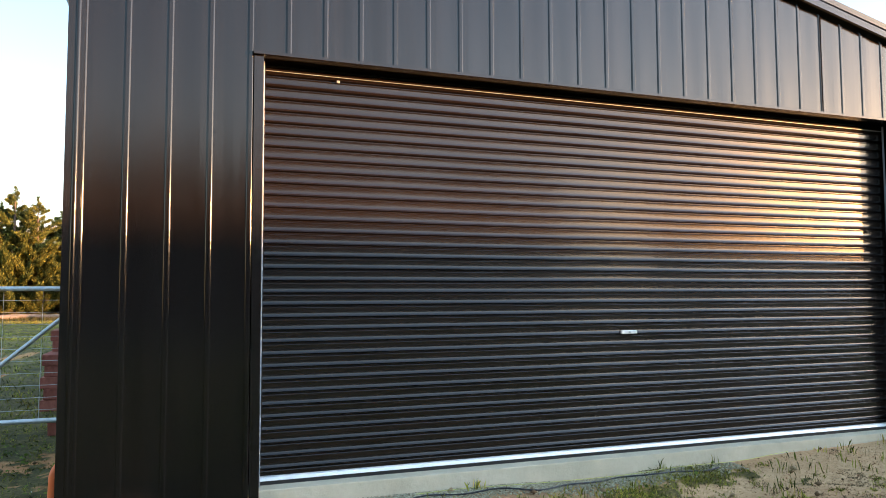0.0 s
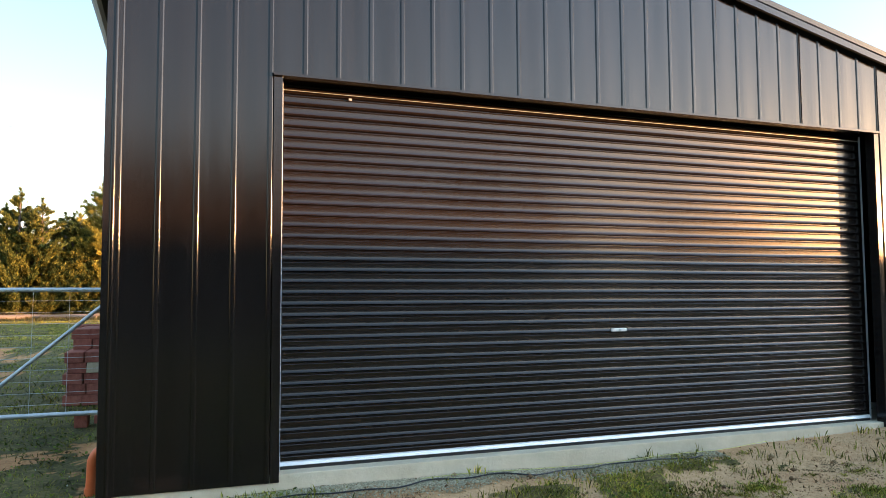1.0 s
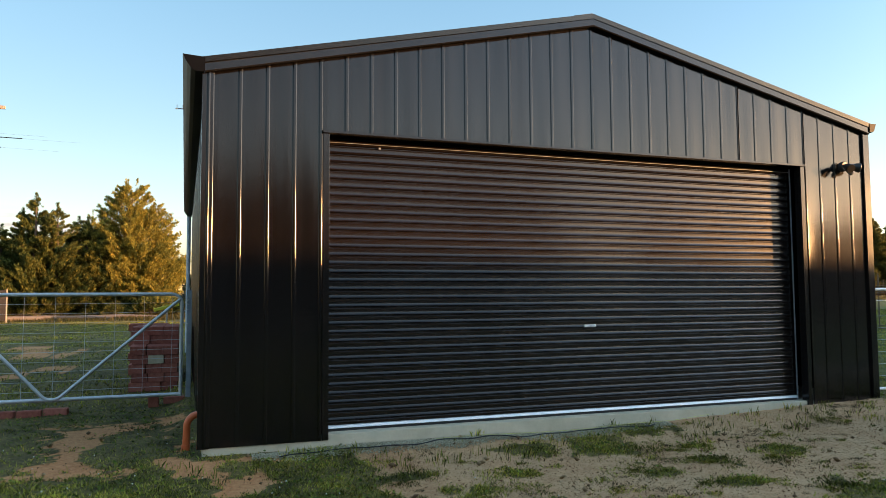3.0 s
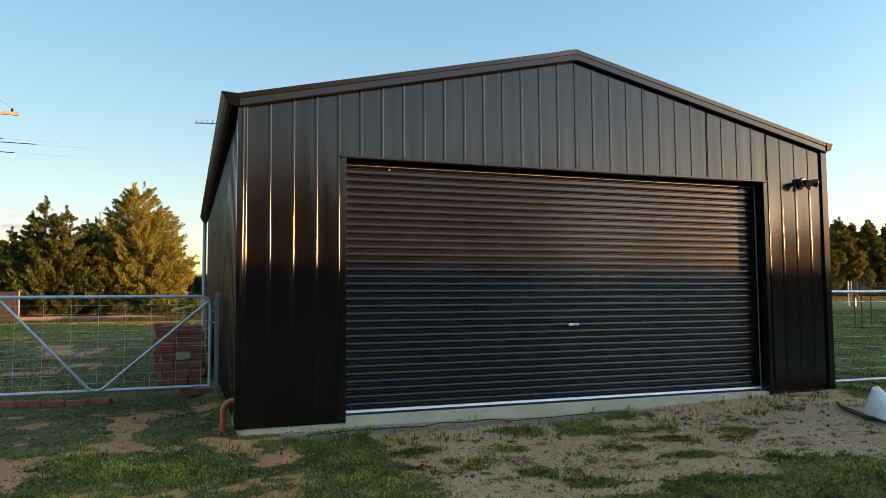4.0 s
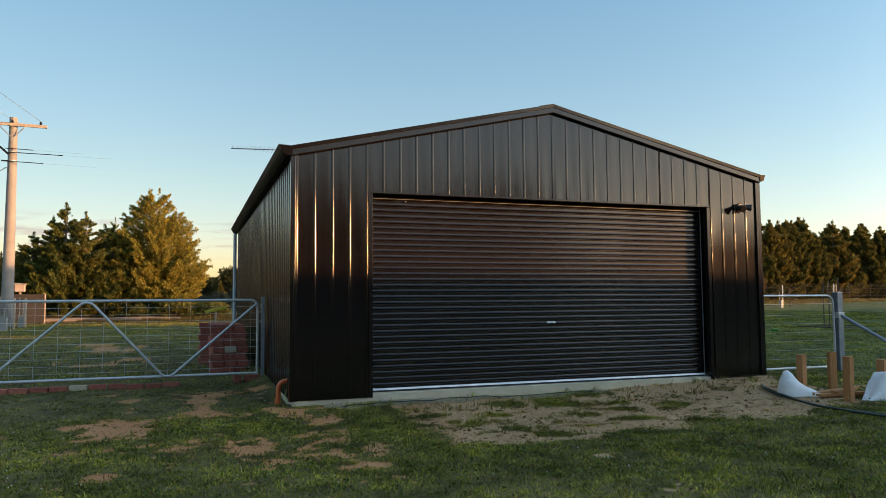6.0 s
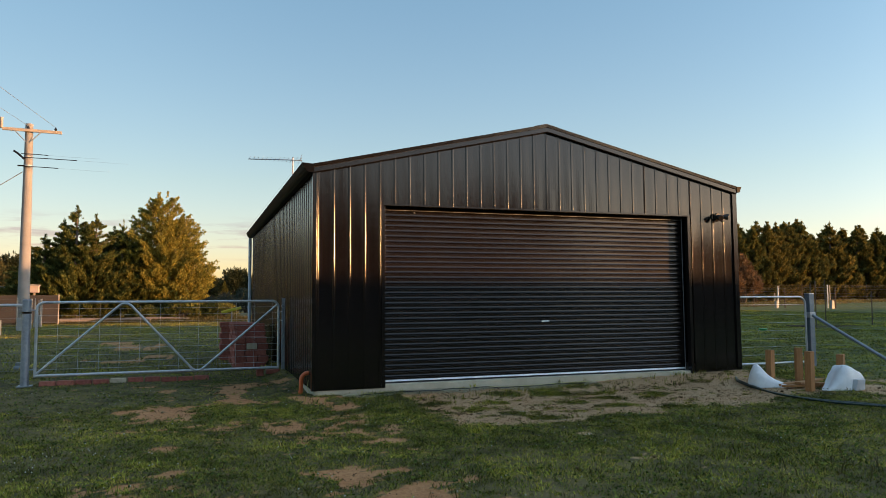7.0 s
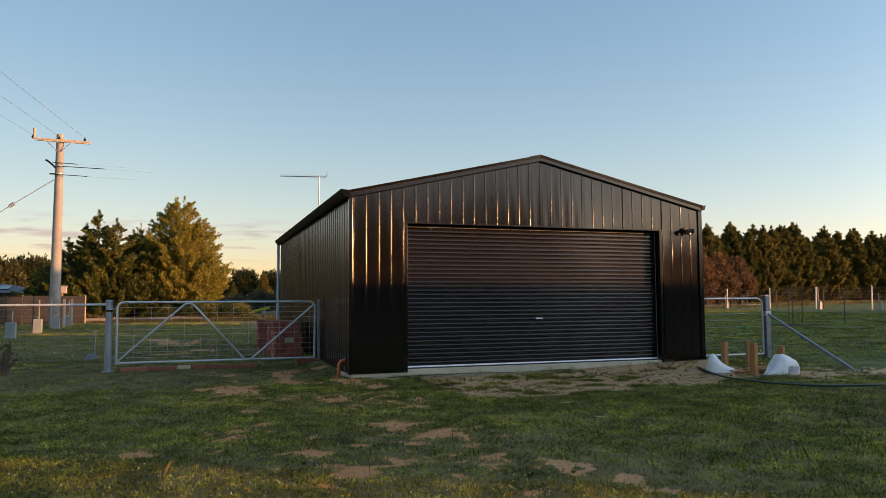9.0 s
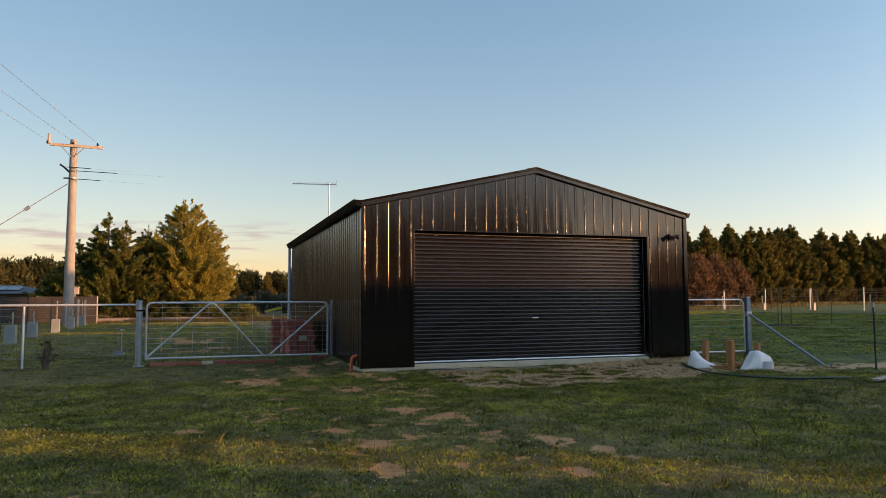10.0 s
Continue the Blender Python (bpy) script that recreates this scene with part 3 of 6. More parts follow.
for k in range(n + 1):
    for s, o in wave:
        z = top - (k + s) * PROFILE
        if z < bot:
            break
        rows_.append([bm.verts.new((OPEN_L - 0.02 + (OPEN_R - OPEN_L + 0.04) * i / NX, CURT - o + max(0.0, z - 2.745) ** 2 * 12.0 + 0.0006 * math.sin(i * 0.9 + 2.7 * z) * math.sin(2.2 * z), z)) for i in range(NX + 1)])
for a, b in zip(rows_, rows_[1:]):
    for i in range(NX):
        bm.faces.new((b[i], b[i + 1], a[i + 1], a[i]))
gpart("curtain", bm, DOORPAINT, door, smooth=True)
# pale bar added to make the sunlit line near the curtain's top
gpart("glint_bar", tubed([(OPEN_L, CURT - 0.013, 2.733), (OPEN_R, CURT - 0.013, 2.733)], 0.003, 12), GALVDULL, door, smooth=True)
bm = bmesh.new()
prism(bm, [(OPEN_L + 0.012, CURT - 0.034, 0.260), (OPEN_L + 0.012, CURT - 0.034, 0.264), (OPEN_L + 0.012, CURT - 0.026, 0.281), (OPEN_L + 0.012, CURT - 0.014, 0.284), (OPEN_L + 0.012, CURT + 0.012, 0.284), (OPEN_L + 0.012, CURT + 0.012, 0.260)], (OPEN_R - OPEN_L - 0.024, 0, 0))
gpart("bottom_rail", bm, ALU, door, "silver aluminium bottom rail")
gpart("rubber_seal", boxed(OPEN_L + 0.012, CURT - 0.026, 0.236, OPEN_R - 0.012, CURT + 0.006, 0.2598), BLACKP, door, "black rubber seal")
gpart("guide_track", boxed(OPEN_L + 0.001, FRONT + 0.079, 0.2365, OPEN_L + 0.016, CURT - 0.02, HEAD - 0.03, 0.002), GALVDULL, door, "dull galvanised guide track")
gpart("guide_track", boxed(OPEN_R - 0.024, CURT - 0.036, 0.2365, OPEN_R - 0.016, CURT - 0.022, HEAD - 0.03, 0.002), GALVDULL, door, "dull galvanised guide track")
lock = gpart("lock_plate", boxed(2.805, CURT - 0.026, 1.072, 2.935, CURT - 0.008, 1.096, 0.004), ALU, door, "small silver lock plate")
gpart("keyhole", tubed([(2.870, CURT - 0.031, 1.084), (2.870, CURT - 0.025, 1.084)], 0.009, 12), GALVDULL, lock)
gpart("pull_tag", boxed(0.740, CURT - 0.022, 2.695, 0.760, CURT - 0.013, 2.712, 0.003), GALVDULL, door, "small pale hanging tag")

# tall unseen walls added behind and beside the camera, to shade yard and paddock
AZ = Vector((math.sin(radians(SUN_AZ)), math.cos(radians(SUN_AZ)), 0))
TE = math.tan(radians(SUN_EL))
SHADE = varied("shade_wall_board", (0.055, 0.050, 0.045), (0.09, 0.08, 0.07), 1.5, 0.9)


def board_wall(p, q, height, thick=0.15):
    """An added shade caster: a long plain wall with a capping, its top running level from p to q."""
    p, q = Vector((*p, 0)), Vector((*q, 0))
    b = thing("board_wall", "unseen long plain wall added to cast shade", "wall", ((p.x + q.x) / 2, (p.y + q.y) / 2, 0), kind="structure")
    side = Vector((-(q - p).y, (q - p).x, 0)).normalized()
    for nm, z0, z1, w in (("boards", -0.5, height - 0.12, thick), ("capping", height - 0.118, height, thick + 0.04)):
        h, up = side * w, Vector((0, 0, z1 - z0))
        bm = bmesh.new()
        prism(bm, [o + Vector((0, 0, z0)) for o in (p - h, p + h, p + h + up, p - h + up)], q - p)
        under(part(nm, bm, SHADE), b)


WY = -13.0
RUN = (4.0 - WY) / -AZ.y
EDGE = -AZ.x / AZ.y
board_wall((-1.43 + (-2.64 - WY) * EDGE, WY), (48, WY), 1.72 + RUN * TE)
board_wall((-8, -18), (-1.8 + (-3.9 + 18) * EDGE, -18), 38.0 * TE)
board_wall((27, -5), (53, 13), 48.6 * TE)
board_wall((35.0, 0.1), (44.2, 6.9), 8.4)

# ---- things beside the garage ----
def gz(x, y):
    return float(ground_z(x, y))


def local(name, label, category, x, y, z=None, group="", turn=0.0):
    t = thing(name, label, category, (x, y, gz(x, y) if z is None else z), group)
    t.rotation_euler.z = radians(turn)
    return t


def arc(c, r, a0, a1, n, u=(1, 0, 0), v=(0, 0, 1)):
    c, u, v = Vector(c), Vector(u), Vector(v)
    return [c + r * (math.cos(a0 + (a1 - a0) * i / n) * u + math.sin(a0 + (a1 - a0) * i / n) * v) for i in range(n + 1)]


# orange conduit that bends out of the soil into the long wall
conduit = local("conduit", "orange plastic conduit bending out of the soil into the garage wall", "pipe", -0.825, 4.46, 0.098)
bend = [Vector((-0.025, 0, -0.15)), Vector((-0.012, 0, 0.16))] + arc((0.085, 0, 0.20), 0.097, math.pi * 0.98, math.pi * 0.60, 8) + [Vector((0.11, 0, 0.30))]
part("bend", tubed(bend, 0.030, 12), ORANGE, conduit, smooth=True)
part("collar", tubed([(-0.02, 0, 0.0), (-0.018, 0, 0.05)], 0.035, 12), ORANGE, conduit, smooth=True)
wirep = [Vector((0.08, -0.05, 0.20)), Vector((0.06, -0.08, 0.10)), Vector((0.10, -0.11, 0.03)), Vector((0.20, -0.14, 0.02)), Vector((0.42, -0.50, 0.02))]
part("earth_wire", tubed(wirep, 0.004, 5), material("earth_wire", (0.35, 0.38, 0.10), 0.5), conduit, "thin green and yellow wire")

# twin floodlight on the front wall
flood = thing("floodlight", "black twin-head sensor floodlight fixed to the garage wall", "floodlight", (6.035, 3.972, 2.80))
part("mount", tubed([(0, -0.002, 0), (0, -0.040, 0), (0, -0.052, 0)], [0.055, 0.055, 0.046], 18), BLACKP, flood, smooth=True)
part("sensor", tubed([(0.03, -0.045, -0.03), (0.045, -0.085, -0.070), (0.050, -0.095, -0.088), (0.052, -0.100, -0.096)], [0.024, 0.032, 0.027, 0.012], 14), material("sensor_lens", (0.20, 0.21, 0.23), 0.3), flood, "grey sensor lens", smooth=True)
FLOODLENS = material("flood_lens", (0.008, 0.008, 0.009), 0.6, 0, 0.1)
for root, way in ((Vector((-0.02, -0.045, 0.012)), Vector((-0.14, -0.80, -0.42))), (Vector((0.045, -0.040, 0.008)), Vector((0.80, -0.55, -0.22)))):
    way = way.normalized()
    part("arm", tubed([root, root + way * 0.05], 0.013, 8), BLACKP, flood)
    head = part("lamp_head", tubed([root + way * q for q in (0.030, 0.036, 0.060, 0.105, 0.128, 0.132)], [0.018, 0.028, 0.036, 0.050, 0.053, 0.050], 16), BLACKP, flood, smooth=True)
    part("lens", tubed([root + way * 0.1325, root + way * 0.135], 0.045, 16), FLOODLENS, head)

# television aerial on the roof
aerial = thing("aerial", "thin grey television aerial on a mast on the roof", "aerial", (-0.03, 11.9, gable_z(-0.03) + 0.09))
za = 4.885 - aerial.location.z
part("mast", tubed([(0, 0, -0.02), (0, 0, za + 0.08)], 0.016, 8), GALVDULL, aerial)
part("foot", boxed(-0.08, -0.08, -0.015, 0.08, 0.08, 0.02, 0.004), GALVDULL, aerial)
boom = part("boom", tubed([(-1.06, 0, za - 0.02), (0.22, 0, za + 0.02)], 0.012, 6), GALVDULL, aerial)
for k in range(13):
    x = -1.03 + 0.1 * k
    ln = 0.17 + 0.018 * k
    part("element", tubed([(x, -ln, za + 0.012), (x, ln, za + 0.012)], 0.005, 5), GALVDULL, boom)
part("reflector", tubed([(0.18, -0.32, za + 0.10), (0.14, -0.32, za), (0.18, -0.32, za - 0.10)], 0.006, 5), GALVDULL, aerial)


# ---- farm gate between the garage and the side fence ----
def round_frame(x0, x1, z0, z1, r):
    """Two uprights and a top rail in one bent pipe."""
    return ([Vector((x0, 0, z0))] + arc((x0 + r, 0, z1 - r), r, math.pi, math.pi / 2, 6) + arc((x1 - r, 0, z1 - r), r, math.pi / 2, 0, 6) + [Vector((x1, 0, z0))])


GY = 6.83
gate = thing("farm_gate", "closed galvanised pipe farm gate with zigzag brace and wire mesh", "gate", (-2.76, GY, gz(-2.76, GY)))
g0 = gate.location.z
x0, x1, b0, b1 = -1.86, 1.86, 0.262 - g0, 1.425 - g0
part("bent_frame", tubed(round_frame(x0, x1, b0, b1, 0.11), 0.0215, 10), GALV, gate, smooth=True)
part("bottom_rail", tubed([(x0, 0, b0 + 0.02), (x1, 0, b0 + 0.02)], 0.0215, 10), GALV, gate, smooth=True)
pk, vl = -0.585, 0.545
zig = ([Vector((x0 + 0.02, -0.012, b0 + 0.05))] + arc((pk, -0.012, b1 - 0.16), 0.135, math.pi * 0.73, math.pi * 0.27, 6)
       + arc((vl, -0.012, b0 + 0.155), 0.135, -math.pi * 0.73, -math.pi * 0.27, 6) + [Vector((x1 - 0.02, -0.012, b1 - 0.06))])
part("zigzag_brace", tubed(zig, 0.019, 10), GALV, gate, smooth=True)
for k in range(10):
    z = b0 + 0.115 + 0.1055 * k
    part("line_wire", tubed([(x0, 0.014, z), (-0.6, 0.016, z - 0.006), (0.6, 0.016, z - 0.004), (x1, 0.014, z)], 0.0028, 4), GALV, gate)
for k in range(12):
    x = x0 + 0.29 + 0.302 * k
    part("stay_wire", tubed([(x, 0.018, b0 + 0.02), (x + 0.01, 0.018, b1)], 0.0024, 4), GALV, gate)
for z in (b0 + 0.12, b1 - 0.12):
    part("hinge", tubed([(x0 - 0.11, 0, z), (x0 - 0.01, 0, z)], 0.012, 6), GALVDULL, gate)
links = bmesh.new()
for k in range(7):
    a = 2 * math.pi * k / 7
    c = Vector((x1 + 0.05 + 0.045 * math.cos(a), -0.01, b1 - 0.26 + 0.075 * math.sin(a)))
    tan = Vector((-math.sin(a), 0.3 * (-1) ** k, math.cos(a) * 1.4)).normalized() * 0.034
    tube(links, [c - tan, c + Vector((0, 0.012, 0)), c + tan], 0.0065, 5)
part("latch_chain", links, GALV, gate)

post_l = local("gate_post", "round galvanised gate post with a base plate", "post", -4.76, GY)
part("pipe", tubed([(0, 0, -0.3), (0, 0, 1.46 - post_l.location.z)], 0.062, 16), GALVDULL, post_l, smooth=True)
part("cap", tubed([(0, 0, 1.458 - post_l.location.z), (0, 0, 1.475 - post_l.location.z)], [0.066, 0.05], 16), GALVDULL, post_l, smooth=True)
part("collar", tubed([(0, 0, 1.13), (0, 0, 1.16)], 0.070, 16), TRIM, post_l)
part("base_plate", boxed(-0.10, -0.10, 0.0, 0.10, 0.10, 0.018, 0.003), GALVDULL, post_l)
latch = local("latch_post", "narrow galvanised steel channel fixed beside the garage wall", "post", -0.815, GY)
part("channel", boxed(-0.03, -0.02, 0.03, 0.025, 0.02, 1.475 - latch.location.z, 0.003), GALVDULL, latch)
part("staple", tubed([(-0.01, -0.03, 1.09), (-0.05, -0.045, 1.12), (-0.01, -0.03, 1.15)], 0.006, 6), GALV, latch)

# side fence: pipe top rail, wire mesh, posts
side_fence = local("side_fence", "wire mesh fence with a galvanised pipe top rail", "fence", -9.0, GY)
f0 = side_fence.location.z
part("top_rail", tubed([(-6.0, 0.02, 1.385 - f0), (4.19, 0.02, 1.385 - f0)], 0.022, 10), GALV, side_fence, smooth=True)
for k in range(9):
    z = 0.10 + 0.135 * k
    part("line_wire", tubed([(-6, 0.02, z), (-1, 0.02, z - 0.012), (4.2, 0.02, z)], 0.0018, 4), GALVDULL, side_fence)
for k in range(33):
    part("stay_wire", tubed([(-5.9 + 0.305 * k, 0.02, 0.08), (-5.9 + 0.305 * k, 0.02, 1.2)], 0.0014, 4), GALVDULL, side_fence)
for x in (2.14, -2.0, -5.8):
    part("post", tubed([(x, 0.055, -0.3), (x, 0.055, 1.36 - f0)], 0.021, 8), WHITE, side_fence, "slim white post")

# bricks laid as a sill under the gate, and loose ones


def brick_mesh(seed, lx, ly, lz, mat, holes=False):
    rnd = random.Random(seed)
    bm = bmesh.new()
    box(bm, -lx / 2, -ly / 2, 0, lx / 2, ly / 2, lz)
    bmesh.ops.bevel(bm, geom=bm.edges[:], offset=0.006, segments=1, affect="EDGES")
    for v in bm.verts:
        v.co += Vector((rnd.uniform(-1, 1), rnd.uniform(-1, 1), rnd.uniform(-1, 1))) * 0.003
    if holes:
        for i in (-1, 0, 1):
            for j in (-1, 1):
                f = bmesh.ops.create_cube(bm, size=1, matrix=Matrix.LocRotScale((i * lx * 0.27, -ly / 2 - 0.001, lz / 2 + j * lz * 0.22), None, (lx * 0.17, 0.012, lz * 0.28)))
    me = bpy.data.meshes.new("brick")
    bm.to_mesh(me)
    bm.free()
    me.materials.append(mat)
    return me


def brick_material():
    m = material("fired_red_brick", (0.25, 0.07, 0.045), 0.88, 0, 0.3)
    info = m.node_tree.nodes.new("ShaderNodeObjectInfo")
    tone = ramp(m, info.outputs["Random"], [(0.0, (0.22, 0.058, 0.042)), (0.5, (0.33, 0.090, 0.062)), (1.0, (0.44, 0.15, 0.105))])
    n = noise_node(m, 22, 7, 0.65)
    put(m, "Base Color", mix(m, 0.55, tone, ramp(m, n, [(0.3, (0.15, 0.040, 0.030)), (0.7, (0.46, 0.16, 0.11))])))
    bump(m, noise_node(m, 120, 5), 0.5, 0.004)
    return m


BRICKM = brick_material()
CREAM = varied("cream_brick", (0.42, 0.33, 0.22), (0.55, 0.46, 0.33), 12, 0.9, 0, 0.4, 60)
solid = [brick_mesh(k, 0.23, 0.11, 0.076, BRICKM) for k in range(4)]
cream = brick_mesh(9, 0.23, 0.11, 0.076, CREAM)
rnd = random.Random(4)
for k in range(10):
    x = -4.42 + 0.252 * k
    b = new("brick", cream if k in (4,) else rnd.choice(solid))
    y = GY - 0.11 + rnd.uniform(-0.025, 0.025)
    b.location = (x, y, gz(x, y) - 0.006)
    b.rotation_euler.z = radians(rnd.uniform(-7, 7))
    tagged(b, "cream brick lying on the soil under the gate" if k == 4 else "red brick lying on the soil under the gate", "brick", "bricks under the gate")
for x, y, a in ((-1.19, 7.02, 90), (-0.97, 7.00, 4)):
    b = new("hollow_brick", brick_mesh(21, 0.115, 0.20, 0.125, BRICKM, True) if a == 90 else solid[1])
    b.location = (x, y, gz(x, y) - 0.004)
    b.rotation_euler.z = radians(0 if a == 90 else a)
    tagged(b, "red brick with core holes standing on soil" if a == 90 else "red brick lying loose beside the gate", "brick", "loose bricks")

# packs of new bricks behind the gate
face = [brick_mesh(40 + k, 0.198, 0.236, 0.117, BRICKM) for k in range(4)]
pale = brick_mesh(47, 0.198, 0.236, 0.117, CREAM)


def brick_pack(x, y, wide, deep, heights, seed):
    rnd = random.Random(seed)
    pack = local("brick_pack", "stepped stack of new red bricks on bare ground", "brick stack", x, y, group="brick stacks")
    for j in range(deep):
        for i in range(wide):
            for c in range(heights[j]):
                b = new("brick", pale if (seed == 1 and j == 0 and i == 1 and c == 3) else rnd.choice(face))
                b.parent = pack
                off = 0.03 if c % 2 else 0.0
                b.location = ((i - (wide - 1) / 2) * 0.205 + rnd.uniform(-0.008, 0.008) + off, j * 0.243 + rnd.uniform(-0.008, 0.008), c * 0.120)
                b.rotation_euler.z = radians(rnd.uniform(-2, 2))
    return pack


brick_pack(-1.25, 8.55, 3, 4, (5, 5, 7, 7), 1)
brick_pack(-1.25, 9.85, 3, 3, (7, 7, 7), 2)
brick_pack(-1.42, 10.95, 3, 3, (7, 7, 6), 3)

# ---- right side: small gate, strainer post and brace, fence ----
RY = 4.27
small = local("small_gate", "narrow galvanised pipe gate with a rounded top and wire", "gate", 7.38, RY)
s0 = small.location.z
part("bent_frame", tubed(round_frame(-0.80, 0.80, 0.255 - s0, 1.435 - s0, 0.14), 0.018, 10), GALV, small, smooth=True)
part("bottom_rail", tubed([(-0.80, 0, 0.27 - s0), (0.80, 0, 0.27 - s0)], 0.018, 10), GALV, small, smooth=True)
for z in (0.42, 0.56, 0.70, 0.84, 0.98, 1.12, 1.30):
    part("line_wire", tubed([(-0.80, 0, z - s0), (0.80, 0, z - s0)], 0.0022 if z < 1.2 else 0.005, 4), GALV, small)
strainer = local("strainer_post", "square galvanised steel fence post", "post", 8.28, RY)
p0 = strainer.location.z
part("shaft", boxed(-0.055, -0.055, -0.3, 0.055, 0.055, 1.485 - p0, 0.006), varied("blue_grey_steel", (0.13, 0.17, 0.21), (0.21, 0.25, 0.30), 6, 0.4, 0.5), strainer)
part("cap", boxed(-0.058, -0.058, 1.4855 - p0, 0.058, 0.058, 1.497 - p0, 0.003), GALV, strainer)
part("clamp", boxed(-0.066, -0.068, 1.06 - p0, 0.066, 0.066, 1.16 - p0, 0.006), GALV, strainer)
brace = local("brace_pipe", "slanting galvanised pipe bracing the fence post", "brace", 7.98, 1.78)
z0 = brace.location.z
part("pipe", tubed([(0, 0, -0.05), (0.28, 2.40, 1.10 - z0)], 0.027, 12), GALVDULL, brace, smooth=True)
part("foot_peg", tubed([(-0.02, -0.08, -0.2), (-0.02, -0.08, 0.06)], 0.02, 8), GALVDULL, brace)
yard_fence = local("yard_fence", "sparse wire fence on dark steel pickets", "fence", 8.05, 0.8)
for y in (0.0, -3.2, -6.4):
    part("picket", tubed([(0, y, -0.2), (0.01, y + 0.01, 1.13)], 0.017, 6), BLACKP, yard_fence, "dark steel picket")
for z in (0.18, 0.45, 0.75, 1.02):
    part("line_wire", tubed([(0.2, 3.42, z), (0.0, 0.0, z), (0, -6.4, z)], 0.0016, 4), GALVDULL, yard_fence)

# four treated pine pegs with boards lying between them
for x, y, h, tilt in ((5.84, 2.68, 0.50, 1), (6.42, 2.72, 0.50, -2), (5.82, 1.93, 0.54, 1), (6.52, 2.06, 0.46, 2)):
    z = gz(x, y)
    pg = part("timber_peg", boxed(-0.046, -0.046, -0.2, 0.046, 0.046, h, 0.004), WOOD)
    pg.location = (x, y, z)
    pg.rotation_euler = (radians(tilt), radians(-tilt * 0.6), radians(12 * tilt))
    tagged(pg, "short square treated pine peg driven into bare soil", "peg", "timber pegs")
for x, y, ln, a, st in ((6.10, 2.48, 0.85, 12, 0), (6.15, 2.20, 0.95, 172, 0), (6.22, 2.34, 0.7, 20, 1), (6.35, 2.02, 0.55, -8, 1)):
    bd = part("board", boxed(-ln / 2, -0.045, 0.0, ln / 2, 0.045, 0.032, 0.003), WOOD)
    bd.location = (x, y, gz(x, y) + 0.006 + 0.034 * st)
    bd.rotation_euler.z = radians(a)
    tagged(bd, "pale pine board lying on soil between pegs", "board", "loose boards")


plank = part("board", boxed(-0.55, -0.05, 0.0, 0.55, 0.05, 0.03, 0.003), POLEWOOD)
plank.location, plank.rotation_euler.z = (6.75, -0.50, gz(6.75, -0.50) + 0.03), radians(25)
tagged(plank, "pale weathered board lying on turf", "board")


def sack(name, x, y, ridge, label, seed, power=0.6):
    """A half-empty white sack: a sagging sheet, tall at one end and trailing off; ridge rows are (along, height, half width)."""
    rnd = random.Random(seed)
    bm = bmesh.new()
    rings = []
    for a, h, w in ridge:
        ring = []
        for k in range(13):
            f = math.pi * k / 12
            wr = 1 + 0.05 * math.sin(5 * f + 9 * a) + 0.03 * math.sin(11 * f + 17 * a + seed)
            ring.append(bm.verts.new((a + 0.02 * math.sin(3 * f + seed), -w * math.cos(f) * wr, max(-0.02, h * math.sin(f) ** power * wr))))
        rings.append(ring)
    for p, q in zip(rings, rings[1:]):
        for k in range(12):
            bm.faces.new((p[k], p[k + 1], q[k + 1], q[k]))
    bm.faces.new(rings[0])
    bm.faces.new(list(reversed(rings[-1])))
    bmesh.ops.recalc_face_normals(bm, faces=bm.faces[:])
    ob = part(name, bm, WHITE, smooth=True)
    ob.location = (x, y, gz(x, y) - 0.005)
    return tagged(ob, label, "sack", "white sacks")


a = sack("white_sack", 5.46, 2.66, [(-0.03, 0.06, 0.08), (0.0, 0.20, 0.13), (0.05, 0.30, 0.16), (0.10, 0.315, 0.16), (0.16, 0.27, 0.16), (0.23, 0.185, 0.15), (0.32, 0.115, 0.14), (0.43, 0.065, 0.12), (0.54, 0.03, 0.09), (0.62, 0.012, 0.05)], "slumped white plastic sack lying beside timber pegs", 1)
a.rotation_euler.z = radians(-32)
a = sack("white_sack", 6.00, 1.80, [(-0.03, 0.01, 0.06), (0.05, 0.07, 0.10), (0.13, 0.16, 0.13), (0.20, 0.265, 0.145), (0.255, 0.335, 0.15), (0.31, 0.345, 0.15), (0.44, 0.305, 0.145), (0.57, 0.25, 0.13), (0.61, 0.20, 0.11), (0.575, 0.10, 0.09), (0.53, 0.01, 0.06)], "crumpled white plastic sack standing beside timber pegs", 2, 0.36)
a.rotation_euler.z = radians(6)
fold_bm = boxed(-0.085, -0.045, 0.0, 0.085, 0.045, 0.155, 0.02)
for v in fold_bm.verts:
    v.co.x += 0.25 * v.co.z + 0.012 * math.sin(31 * v.co.z + 17 * v.co.x)
    v.co.y -= 0.10 * v.co.z
flap = part("sack_flap", fold_bm, varied("dirty_white", (0.42, 0.43, 0.45), (0.55, 0.56, 0.58), 6, 0.6), a, "dirtier white fold", True)
flap.location = (0.37, -0.165, 0.0)

